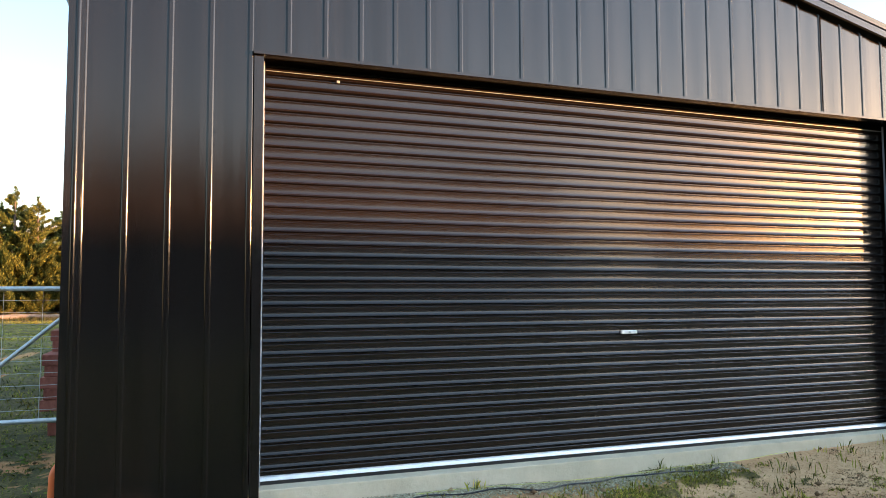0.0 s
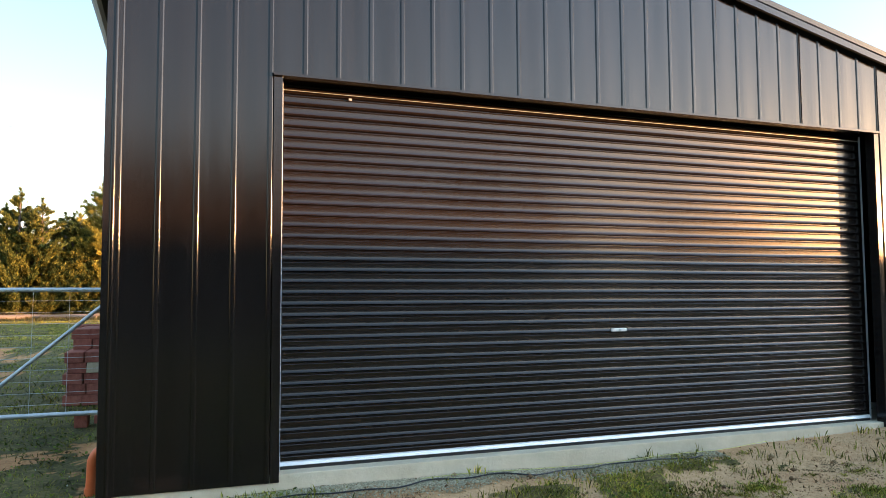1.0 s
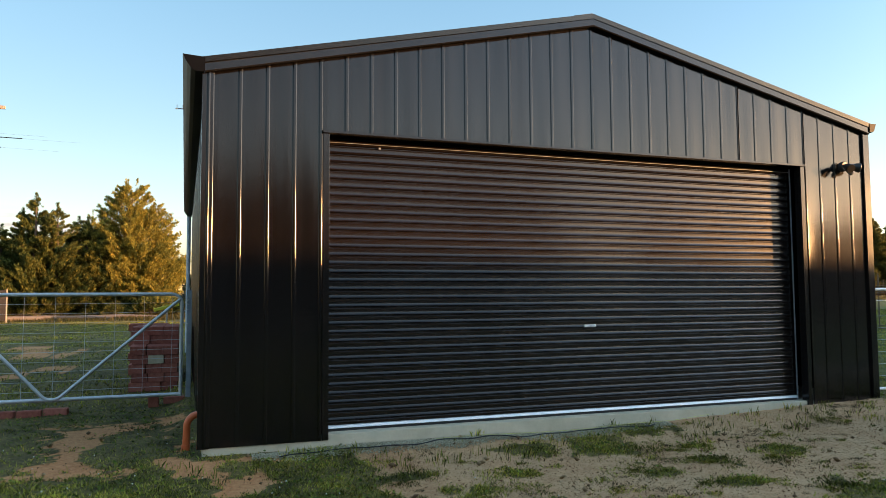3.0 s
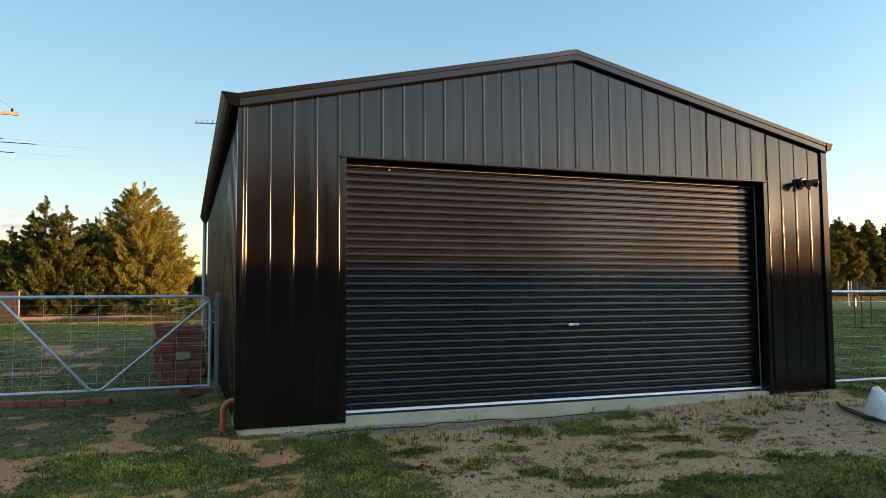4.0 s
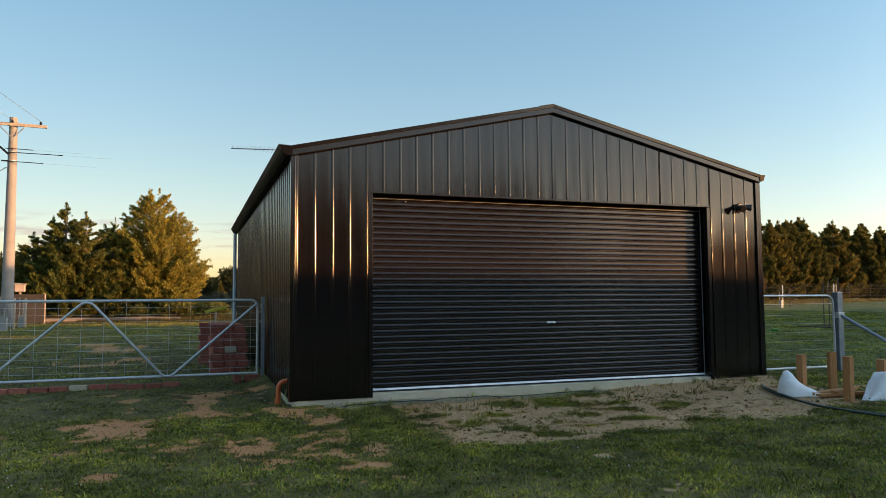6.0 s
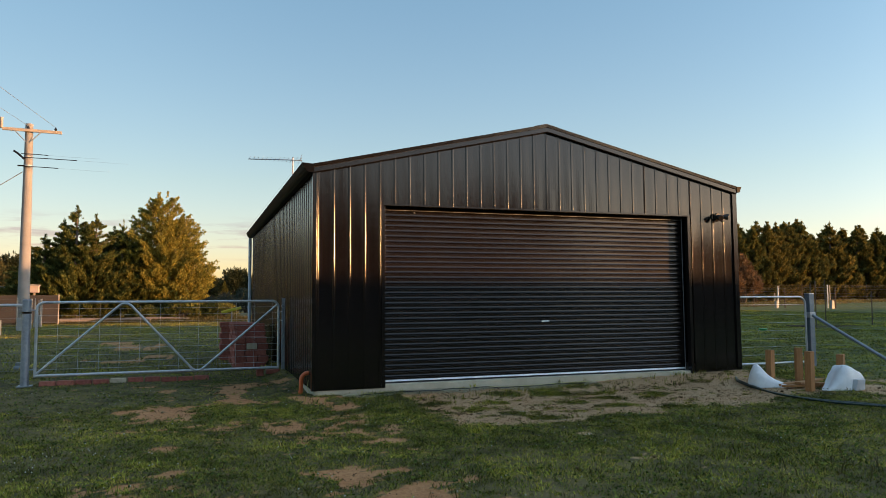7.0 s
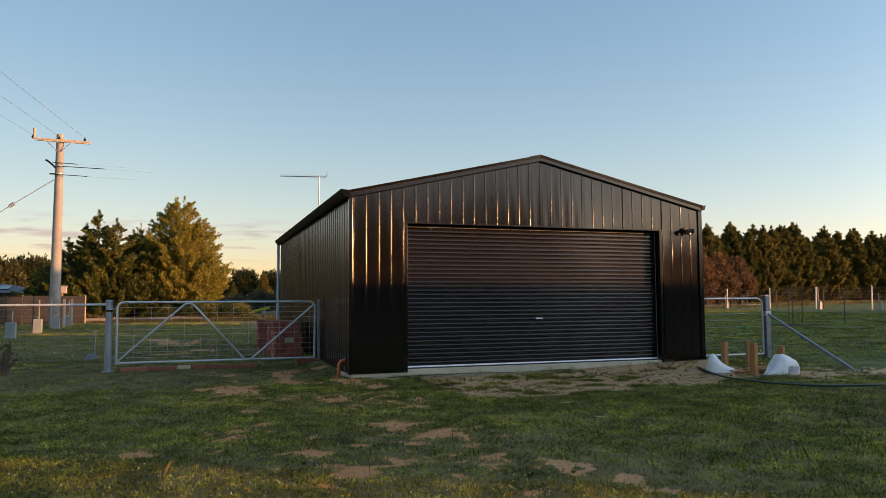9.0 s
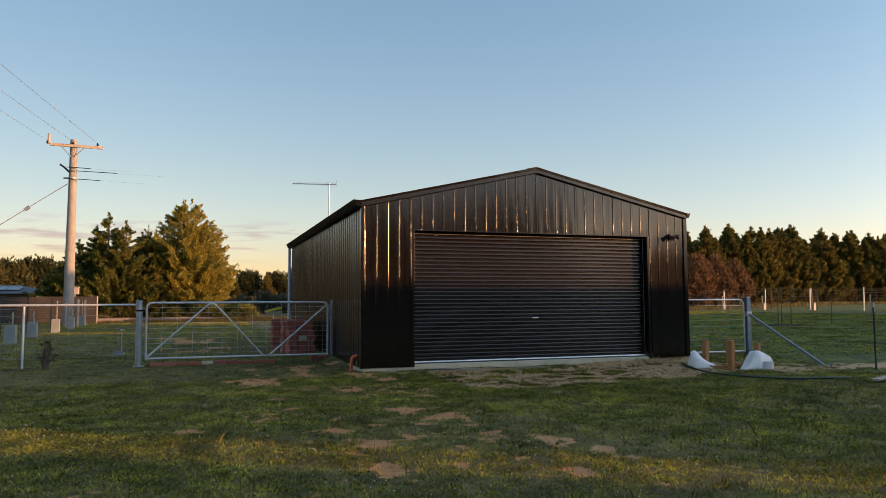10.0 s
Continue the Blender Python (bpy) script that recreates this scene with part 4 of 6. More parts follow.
# dark hose lying on the turf
hp = [(5.75, 3.30), (5.55, 3.06), (5.33, 2.50), (5.20, 2.02), (5.11, 1.60), (5.08, 1.20), (5.14, 0.80), (5.32, 0.40), (5.62, 0.06), (6.05, -0.10), (6.50, -0.16)]
hose = thing("hose", "dark green garden hose lying in a curve on turf", "hose", (4.9, 1.95, gz(4.9, 1.95)))
for nm, off, r in (("hose_run", 0.0, 0.015), ("hose_run", 0.050, 0.014)):
    pts = []
    for i in range(len(hp) - 1):
        for s in range(5):
            f = s / 5
            x, y = hp[i][0] * (1 - f) + hp[i + 1][0] * f, hp[i][1] * (1 - f) + hp[i + 1][1] * f
            x += off * (0.6 + 0.8 * math.sin(1.3 * i + f))
            y += off * 0.8
            pts.append(Vector((x - 4.9, y - 1.95, gz(x, y) + 0.020 - hose.location.z)))
    for _ in range(3):
        pts = [pts[0]] + [(pts[i - 1] + 2 * pts[i] + pts[i + 1]) / 4 for i in range(1, len(pts) - 1)] + [pts[-1]]
    part(nm, tubed(pts, r, 8), GREENHOSE, hose, smooth=True)

# thin black cable lying along the gravel by the slab
cable = thing("cable", "thin black cable lying on gravel beside the slab", "cable", (1.6, 3.84, gz(1.6, 3.84)))
run_ = [Vector((0.06 * k - 1.75, 0.035 * math.sin(0.31 * k) + 0.02 * math.sin(0.83 * k + 1) + 0.0016 * k - 0.06, 0)) for k in range(60)]
for p in run_:
    p.z = gz(p.x + 1.6, p.y + 3.84) + 0.014 + 0.005 * math.sin(11 * p.x) - cable.location.z
part("lead", tubed(run_, 0.0055, 6), BLACKP, cable, smooth=True)

# builder's string lying along the foot of the slab
string = thing("string_line", "thin yellow builder's string lying along the slab", "string", (2.6, 3.95, gz(2.6, 3.95)))
run_ = [Vector((0.1 * k - 1.4, 0.012 * math.sin(0.7 * k) - 0.02, 0)) for k in range(30)]
for p in run_:
    p.z = gz(p.x + 2.6, p.y + 3.95) + 0.016 + 0.006 * math.sin(1.1 * p.x) - string.location.z
part("cord", tubed(run_, 0.0022, 5), material("yellow_string", (0.50, 0.50, 0.16), 0.7), string)

# ---- utility pole and its wires ----
POLE = varied("pole_concrete", (0.20, 0.185, 0.175), (0.27, 0.25, 0.235), 1.5, 0.85, 0, 0.3, 12)
PX, PY = -10.85, 37.9
WIRE = material("wire", (0.22, 0.22, 0.23), 0.5, 0.3)
pole = local("utility_pole", "tall tapered concrete power pole with a timber crossarm", "utility pole", PX, PY)
part("shaft", tubed([(0, 0, -0.5), (0, 0, 5.5), (0, 0, 10.98)], [0.31, 0.25, 0.19], 20), POLE, pole, smooth=True)
armp = part("crossarm", boxed(-1.45, -0.30, 10.50, 1.40, -0.19, 10.66, 0.01), POLEWOOD, pole, "weathered timber crossarm")
armp.rotation_euler.y = radians(1.2)
for sx in (-1, 1):
    part("arm_brace", tubed([(sx * 0.62, -0.25, 10.52), (sx * 0.10, -0.23, 9.95)], 0.028, 6), GALVDULL, pole)
for x in (-1.35, 0.0, 1.32):
    part("insulator", tubed([(x, -0.25, 10.62), (x, -0.25, 10.72), (x, -0.25, 10.76), (x, -0.25, 10.84)], [0.03, 0.075, 0.05, 0.02], 10), BLACKP, pole, smooth=True)
part("surge_arrester", tubed([(-1.27, -0.25, 10.63), (-1.27, -0.25, 11.22)], 0.075, 10), POLEWOOD, pole)
part("band", tubed([(0, 0, 9.05), (0, 0, 9.16)], 0.225, 18), GALVDULL, pole)
part("band", tubed([(0, 0, 8.62), (0, 0, 8.72)], 0.23, 18), GALVDULL, pole)
part("side_bracket", tubed([(-0.66, -0.25, 9.44), (-0.45, -0.25, 9.30), (-0.14, -0.25, 9.00)], 0.055, 8), TRIM, pole)
part("side_bracket", boxed(-0.45, -0.30, 8.60, -0.10, -0.22, 8.68, 0.02), TRIM, pole)
for z, ln in ((9.30, 1.05), (9.10, 2.45), (8.62, 1.55)):
    part("insulated_tail", tubed([(-0.3, -0.26, z), (ln * 0.5, -0.40, z - 0.04), (ln, -0.62, z - 0.10)], 0.021, 6), BLACKP, pole)
    part("service_wire", tubed([(ln, -0.62, z - 0.10), (ln + 1.2, -0.95, z - 0.19), (ln + 2.6, -1.4, z - 0.30)], 0.003, 5), WIRE, pole)
part("stay_insulator", tubed([(-2.45, 0, 6.72), (-2.2, 0, 6.91)], 0.10, 8), GALVDULL, pole)
part("stay_wire", tubed([(-0.25, 0, 8.35), (-2.3, 0, 6.83), (-11.3, 0, 0.1)], 0.022, 6), GALVDULL, pole)
for x, r in ((-1.35, 0.009), (0.0, 0.009), (1.32, 0.009)):
    part("line_wire", tubed([Vector((x - 0.08 * d, -0.25 - d, 10.82 - 0.9 * math.sin(math.pi * min(1, d / 78)))) for d in range(0, 79, 6)], r, 5), WIRE, pole)

# ---- small things across the paddock ----
BARK = varied("bark", (0.07, 0.05, 0.035), (0.13, 0.10, 0.075), 8, 0.95, 0, 0.5, 30)
SLEEVE = varied("tree_guard_plastic", (0.19, 0.205, 0.20), (0.27, 0.28, 0.27), 3, 0.5)


def tree_guard(x, y, h=0.62, stake=1.05, w=0.16):
    g = local("tree_guard", "white plastic tree guard round a young plant on a stake", "tree guard", x, y, group="tree guards")
    part("sleeve", tubed([(0, 0, 0), (0.01, 0, h)], [w, w * 0.92], 4), SLEEVE, g)
    part("stake", boxed(-0.02, w, -0.1, 0.02, w + 0.04, stake), POLEWOOD, g)
    bm = bmesh.new()
    rr = random.Random(int(x * 10))
    for k in range(14):
        c = Vector((rr.uniform(-0.1, 0.1), rr.uniform(-0.1, 0.1), h + rr.uniform(-0.05, 0.28)))
        d = Vector((rr.uniform(-1, 1), rr.uniform(-1, 1), rr.uniform(0, 1))).normalized() * 0.09
        s = d.orthogonal().normalized() * 0.022
        bm.faces.new([bm.verts.new(c), bm.verts.new(c + d * 0.5 + s), bm.verts.new(c + d), bm.verts.new(c + d * 0.5 - s)])
    tagged(part("sapling", bm, SAPLING, g), kind="stuff")


SAPLING = material("sapling_leaf", (0.07, 0.10, 0.04), 0.7)
for x, y in ((-9.32, 17.25), (-9.62, 22.0), (-9.65, 26.9), (-9.87, 32.5), (-10.06, 37.35), (34.0, 36.0), (34.2, 27.7), (34.0, 23.2), (34.1, 32.0)):
    tree_guard(x, y, 0.60 if x < 0 else 0.50, 1.42 if 26 < y < 30 or 37 < y < 38 else 1.0, 0.23 if x < 0 else 0.12)

# garden enclosure with dark posts and netting near the pole
NET = material("dark_netting", (0.035, 0.04, 0.035), 0.9)
garden = local("garden_fence", "netting fence on dark posts round a garden plot", "fence", -12.5, 30)
for x, y in ((2.75, -12.2), (2.65, -7.7), (2.54, -2.4), (2.11, 4.2), (2.03, 8.9)):
    part("post", tubed([(x, y, -0.2), (x, y, 1.55)], 0.035, 6), POLEWOOD if y > 3 else NET, garden)
for k in range(14):
    z = 0.08 + 0.105 * k
    part("net_wire", tubed([(2.75, -12.2, z), (2.54, -2.4, z), (2.03, 8.9, z)], 0.004, 3), NET, garden)
for k in range(50):
    y = -12.2 + 0.42 * k
    x = 2.75 - 0.021 * (y + 12.2) if y < -2.4 else 2.54 - 0.045 * (y + 2.4)
    part("net_wire", tubed([(x, y, 0.05), (x, y, 1.5)], 0.003, 3), NET, garden)
for y in (4.5, 7.0):
    part("corner_post", boxed(2.60, y, 0, 2.70, y + 0.1, 1.5, 0.01), POLEWOOD, garden, "pale timber post")

# a brown shade-cloth screen behind the garden, hung on posts
screen = local("garden_screen", "brown shade-cloth screen hung between posts", "screen", -20.0, 42.5)
CLOTH = varied("brown_shade_cloth", (0.026, 0.022, 0.020), (0.046, 0.038, 0.033), 1.2, 0.9, 0, 0.3, 9, stretch=(1, 1, 6))
for k in range(6):
    part("cloth", boxed(-10.9 + 3.5 * k, -0.012 + 0.02 * (k % 2), 0.10, -7.42 + 3.5 * k, 0.012 + 0.02 * (k % 2), 1.66 + 0.04 * (k % 3)), CLOTH, screen)
for k in range(7):
    part("post", tubed([(-10.9 + 3.5 * k, 0.07, -0.2), (-10.9 + 3.5 * k, 0.07, 1.78)], 0.045, 6), POLEWOOD, screen)

# far white-posted fence on the rising paddock
far_fence = local("paddock_fence", "long wire fence on white-painted posts across the paddock", "fence", 34.7, 30)
OLDWHITE = varied("weathered_white_paint", (0.62, 0.61, 0.57), (0.76, 0.75, 0.70), 4, 0.6)
for y in (36.8, 32.5, 28.5, 24.4, 20.3, 16.2):
    part("post", tubed([(0, y - 30, -0.2), (0.04, y - 30, 1.45)], 0.035, 8), OLDWHITE, far_fence, "white-painted post")
for y in (36.4, 34.8, 32.0, 28.0, 22.3):
    part("dark_post", tubed([(0.1, y - 30, -0.2), (0.1, y - 30, 1.25)], 0.045, 6), BARK, far_fence)
for k in range(7):
    z = 0.15 + 0.19 * k
    part("line_wire", tubed([(0, -16, z), (0, 18, z)], 0.004, 3), GALVDULL, far_fence)
back_fence = local("back_fence", "mesh boundary fence on steel posts before a dark tree row", "fence", 50, 45.5)
for k in range(22):
    part("post", tubed([(-26 + 2.6 * k, 0, -0.2), (-26 + 2.6 * k, 0, 1.6)], 0.025, 5), BARK, back_fence)
for k in range(8):
    part("line_wire", tubed([(-26, 0, 0.2 + 0.18 * k), (29, 0, 0.2 + 0.18 * k)], 0.007, 3), BARK, back_fence)

# staked young tree in a low timber frame
cage = local("staked_frame", "low timber frame with three dark stakes on turf", "garden frame", 18.2, 13.4)
for x, y, h in ((-0.45, -0.2, 1.55), (-0.2, 0.25, 1.5), (0.35, 0.15, 1.62), (1.5, -0.7, 1.2)):
    part("stake", tubed([(x, y, -0.2), (x + 0.02, y, h)], 0.020, 6), BARK, cage)
for a, b in (((-0.9, -0.6), (0.9, -0.6)), ((0.9, -0.6), (0.9, 0.6)), ((0.9, 0.6), (-0.9, 0.6)), ((-0.9, 0.6), (-0.9, -0.6))):
    part("edge_board", boxed(min(a[0], b[0]) - 0.03, min(a[1], b[1]) - 0.03, 0, max(a[0], b[0]) + 0.03, max(a[1], b[1]) + 0.03, 0.035), BARK, cage)

# sprinkler, weed, yellow strap and logs
spr = local("sprinkler", "small white box sprinkler with a thin riser on turf", "sprinkler", -5.45, 10.1)
part("body", boxed(-0.10, -0.04, 0.071, 0.10, 0.04, 0.13, 0.015), SLEEVE, spr)
part("skid", boxed(-0.12, -0.05, 0.0, 0.12, 0.05, 0.07, 0.015), GALVDULL, spr)
part("riser", tubed([(0.07, 0, 0.12), (0.07, 0, 0.62)], 0.008, 6), GALV, spr)
part("nozzle", tubed([(0.03, 0, 0.63), (0.12, 0, 0.64)], 0.02, 6), GALV, spr)
strap = part("yellow_strap", boxed(-0.28, -0.03, 0, 0.28, 0.03, 0.08, 0.02), material("yellow_plastic", (0.62, 0.52, 0.03), 0.5))
strap.location, strap.rotation_euler = (-1.25, 15.6, gz(-1.25, 15.6) + 1.0), (0, radians(-14), 0)
rest = part("yellow_pole_stand", tubed([(0, 0, -0.02), (0, 0, 1.0)], 0.02, 6), GALVDULL)
rest.location = (-1.25, 15.6, gz(-1.25, 15.6))
tagged(rest, "thin steel stake standing behind the garage", "stake")
tagged(strap, "yellow plastic tube lying across a stake", "tube")
LOGWOOD = varied("grey_log", (0.12, 0.095, 0.075), (0.20, 0.16, 0.13), 4, 0.9, 0, 0.4, 20, stretch=(1, 9, 9))
for x, y, ln, a in ((-8.6, 46, 5.5, 4), (-4.5, 47, 4.0, -6), (-10.5, 44, 4.2, 20), (-6.4, 45, 3.6, -30)):
    lg = part("log", tubed([(-ln / 2, 0, 0.15), (0, 0.1, 0.17), (ln / 2, 0, 0.14)], [0.11, 0.13, 0.08], 8), LOGWOOD, smooth=True)
    lg.location, lg.rotation_euler = (x, y, gz(x, y) - 0.01), (0, 0, radians(a))
    tagged(lg, "weathered grey log lying in long grass", "log", "fallen logs")
meter = local("meter_box", "small pale meter box with a sloping lid on a post", "meter box", -11.38, 43.5)
mb = meter.location.z
pale_board = varied("pale_board", (0.34, 0.27, 0.23), (0.42, 0.33, 0.28), 3, 0.8)
part("post", boxed(-0.05, 0.0, -0.2, 0.05, 0.10, 2.04 - mb, 0.01), POLEWOOD, meter)
part("case", boxed(-0.25, -0.20, 2.042 - mb, 0.25, 0.20, 2.44 - mb, 0.02), pale_board, meter)
bm = bmesh.new()
prism(bm, [(-0.31, -0.27, 2.442 - mb), (0.31, -0.27, 2.442 - mb), (0.27, -0.27, 2.52 - mb), (-0.27, -0.27, 2.56 - mb)], (0, 0.54, 0))
part("lid", bm, POLE, meter)
tub = local("green_tub", "small green plastic tub lying on the turf", "tub", 15.2, 12.9)
part("bowl", tubed([(0, 0, 0), (0, 0, 0.02), (0, 0, 0.06), (0, 0, 0.07)], [0.09, 0.11, 0.13, 0.135], 18), material("green_plastic", (0.03, 0.30, 0.06), 0.4), tub, smooth=True)

# low farmhouse far behind the fence
house = local("farmhouse", "low farmhouse with a grey metal roof and solar panels", "house", -22.7, 63)
part("wall", boxed(-7, -3.5, 0, 7, 3.5, 2.15, 0.02), varied("house_brick", (0.06, 0.05, 0.045), (0.10, 0.085, 0.075), 2, 0.9), house)
roofm = varied("grey_metal_roof", (0.060, 0.066, 0.078), (0.095, 0.10, 0.115), 1.2, 0.7)
bm = bmesh.new()
pts = [(-7.5, -4, 2.152), (7.5, -4, 2.152), (7.5, 4, 2.152), (-7.5, 4, 2.152), (-4, 0, 2.95), (4.0, 0, 2.95)]
vs = [bm.verts.new(p) for p in pts]
for f in ((0, 1, 5, 4), (1, 2, 5), (2, 3, 4, 5), (3, 0, 4), (3, 2, 1, 0)):
    bm.faces.new([vs[i] for i in f])
hr = part("roof", bm, roofm, house)
SOLAR = material("solar_panel", (0.02, 0.025, 0.05), 0.2)
for k in range(4):
    sp = part("solar_panel", boxed(-0.5, -0.8, 0, 0.5, 0.8, 0.04), SOLAR, hr)
    sp.location, sp.rotation_euler = (1.0 + 1.05 * k, -2.0, 2.60), (radians(11.5), 0, 0)
part("chimney", boxed(0.2, 0.4, 2.7, 0.7, 0.9, 3.25, 0.02), SLEEVE, house)
for x in (-5, -2.2, 1.2, 4.3):
    w = part("window", boxed(x - 0.6, -3.56, 0.9, x + 0.6, -3.48, 1.9), material("window_glass", (0.03, 0.04, 0.05), 0.1), house)
    part("frame", boxed(x - 0.66, -3.54, 0.84, x + 0.66, -3.505, 0.895), WHITE, w)


# ---- trees ----
def leaf_material(name, dark, mid, light):
    m = material(name, mid, 0.75, 0, 0.14)
    geo = m.node_tree.nodes.new("ShaderNodeNewGeometry")
    info = m.node_tree.nodes.new("ShaderNodeObjectInfo")
    c = ramp(m, geo.outputs["Random Per Island"], [(0.0, dark), (0.55, mid), (1.0, light)])
    tone = ramp(m, info.outputs["Random"], [(0.0, (0.72, 0.78, 0.7)), (1.0, (1.12, 1.05, 0.95))])
    col = mix(m, 1.0, c, tone, "MULTIPLY")
    put(m, "Base Color", col)
    tr = m.node_tree.nodes.new("ShaderNodeBsdfTranslucent")
    m.node_tree.links.new(col, tr.inputs["Color"])
    ms = m.node_tree.nodes.new("ShaderNodeMixShader")
    ms.inputs[0].default_value = 0.35
    out = m.node_tree.nodes["Material Output"]
    m.node_tree.links.new(m.node_tree.nodes["Principled BSDF"].outputs[0], ms.inputs[1])
    m.node_tree.links.new(tr.outputs[0], ms.inputs[2])
    m.node_tree.links.new(ms.outputs[0], out.inputs["Surface"])
    return m


CYPRESS = leaf_material("cypress_leaf", (0.045, 0.057, 0.018), (0.130, 0.122, 0.032), (0.265, 0.212, 0.056))
GOLDEN = leaf_material("golden_cypress_leaf", (0.100, 0.107, 0.024), (0.250, 0.232, 0.046), (0.420, 0.355, 0.076))
FIR = leaf_material("fir_leaf", (0.024, 0.038, 0.012), (0.108, 0.122, 0.032), (0.295, 0.270, 0.070))
RUSSET = leaf_material("russet_leaf", (0.094, 0.056, 0.034), (0.172, 0.101, 0.059), (0.257, 0.160, 0.094))
GUM = leaf_material("gum_leaf", (0.023, 0.030, 0.014), (0.054, 0.061, 0.026), (0.116, 0.105, 0.042))
GREYB = leaf_material("grey_shrub_leaf", (0.045, 0.050, 0.039), (0.073, 0.081, 0.064), (0.106, 0.112, 0.090))


def spray_mesh(name, base, along, size, mat, rng, leaves=7, fan=0.38):
    """Sprays of pointed leaves: at each base, a fan of thin kite-shaped leaves round the given direction."""
    n = len(base)
    b = np.repeat(base, leaves, 0)
    d = np.repeat(along, leaves, 0) + rng.normal(0, fan, (n * leaves, 3))
    d /= np.linalg.norm(d, axis=1, keepdims=True)
    s = np.repeat(size, leaves)[:, None] * rng.uniform(0.55, 1.15, (n * leaves, 1))
    b = b + rng.normal(0, 0.22, (n * leaves, 3)) * s
    side = np.cross(d, rng.normal(0, 1, (n * leaves, 3)))
    side /= np.linalg.norm(side, axis=1, keepdims=True) + 1e-9
    w = s * rng.uniform(0.10, 0.20, (n * leaves, 1))
    v = np.stack([b - 0.1 * d * s, b + 0.45 * d * s + side * w, b + d * s, b + 0.45 * d * s - side * w], 1)
    # join the leaves of a spray at its foot, so that one spray keeps one tone
    nv = n * leaves
    me = bpy.data.meshes.new(name)
    me.vertices.add(nv * 4)
    me.vertices.foreach_set("co", v.astype(np.float32).ravel())
    me.loops.add(nv * 4)
    me.loops.foreach_set("vertex_index", np.arange(nv * 4, dtype=np.int32))
    me.polygons.add(nv)
    me.polygons.foreach_set("loop_start", np.arange(0, nv * 4, 4, dtype=np.int32))
    me.update(calc_edges=True)
    me.materials.append(mat)
    return me


def conifer(name, seed, h, radius, mat, label, category="tree", limbs=90, per=26, size=0.34, rise=0.55, lean=0.0, tips=1, low=0.04, belly=0.30, group="", power=0.80, fan=0.38, blur=1.0, ragged=0.21, spire=1.0):
    """Trunk, limbs and a crown of sprays that thin out at the limb tips. radius is the crown's at its belly (a share of the height)."""
    rng = np.random.default_rng(seed)
    t = thing(name, label, category, group=group)
    tops = [(0, 0, h)] + [(rng.uniform(-0.5, 0.5) * radius, rng.uniform(-0.4, 0.4) * radius, h * rng.uniform(0.86, 0.97)) for _ in range(tips - 1)]
    part("trunk", tubed([(0, 0, -0.3), (lean * 0.3, 0, h * 0.4), (lean, 0, h * 0.93)], [0.025 * h + 0.06, 0.016 * h + 0.03, 0.02], 9), BARK, t, smooth=True)
    bases, dirs, sizes = [], [], []
    lb = bmesh.new()
    for k in range(limbs):
        f = low + (1 - low) * ((k + rng.uniform(0, 1)) / limbs) ** 1.12
        tx, ty, th = tops[rng.integers(len(tops))] if f > 0.5 else tops[0]
        z0 = f * th * 0.97
        sh = (min(1.0, 0.62 + 0.38 * f / belly) if f < belly else ((1 - f) / (1 - belly)) ** power)
        r = radius * sh * rng.uniform(0.93 - ragged, 0.93 + ragged) + 0.10
        phi = k * 2.39996 + rng.uniform(-0.5, 0.5)
        u = min(1, max(0, (f - 0.4) / 0.5))
        foot = np.array([tx * u, ty * u, max(0.1, z0 - rise * r * 0.55)])
        tip = foot + np.array([math.cos(phi) * r, math.sin(phi) * r, rise * r * rng.uniform(0.7, 1.3)])
        if k % 3 == 0:
            tube(lb, [foot, foot * 0.5 + tip * 0.5 + np.array([0, 0, -0.06 * r]), tip], [0.012 * h * (1 - f) + 0.02, 0.02, 0.006], 5)
        m = max(5, int(per * (0.35 + r / radius)))
        q = rng.uniform(0.12, 1.0, m) ** 0.62
        sp = (1.0 - 0.75 * q)[:, None]
        p = foot + (tip - foot) * q[:, None] + rng.normal(0, 1, (m, 3)) * sp * blur * np.array([0.20, 0.20, 0.16]) * (0.5 + r * 0.55)
        way = (tip - foot) / (np.linalg.norm(tip - foot) + 1e-6) + np.array([0, 0, 0.55])
        bases.append(p)
        dirs.append(np.repeat((way / np.linalg.norm(way))[None], m, 0))
        sizes.append(size * rng.uniform(0.7, 1.25, m) * (1.08 - 0.4 * f))
    for tx, ty, th in tops:
        m = int(26 * spire)
        zz = rng.uniform(0, 1, m)
        bases.append(np.stack([tx + rng.normal(0, 0.12 * spire, m) * zz, ty + rng.normal(0, 0.12 * spire, m) * zz, th * (1.03 - 0.12 * spire * zz) - 0.1], 1))
        dirs.append(np.repeat(np.array([[0, 0, 1.0]]), m, 0))
        sizes.append(np.full(m, size * 0.8))
    tagged(part("limbs", lb, BARK, t), kind="stuff")
    crown = new("crown", spray_mesh("crown", np.concatenate(bases), np.concatenate(dirs), np.concatenate(sizes), mat, rng, 7, fan))
    crown.parent = t
    return t


def plant(t, x, y, s=1.0, turn=0.0, sz=None):
    t.location = (x, y, gz(x, y))
    t.rotation_euler.z = radians(turn)
    t.scale = (s, s, sz or s)


def replant(t, x, y, s, turn, sz=None):
    o = t.scale.copy()
    t.scale = (s, s, sz or s)
    c = copy_thing(t, pose(x, y, gz(x, y), 0, 0, turn))
    t.scale = o
    return c


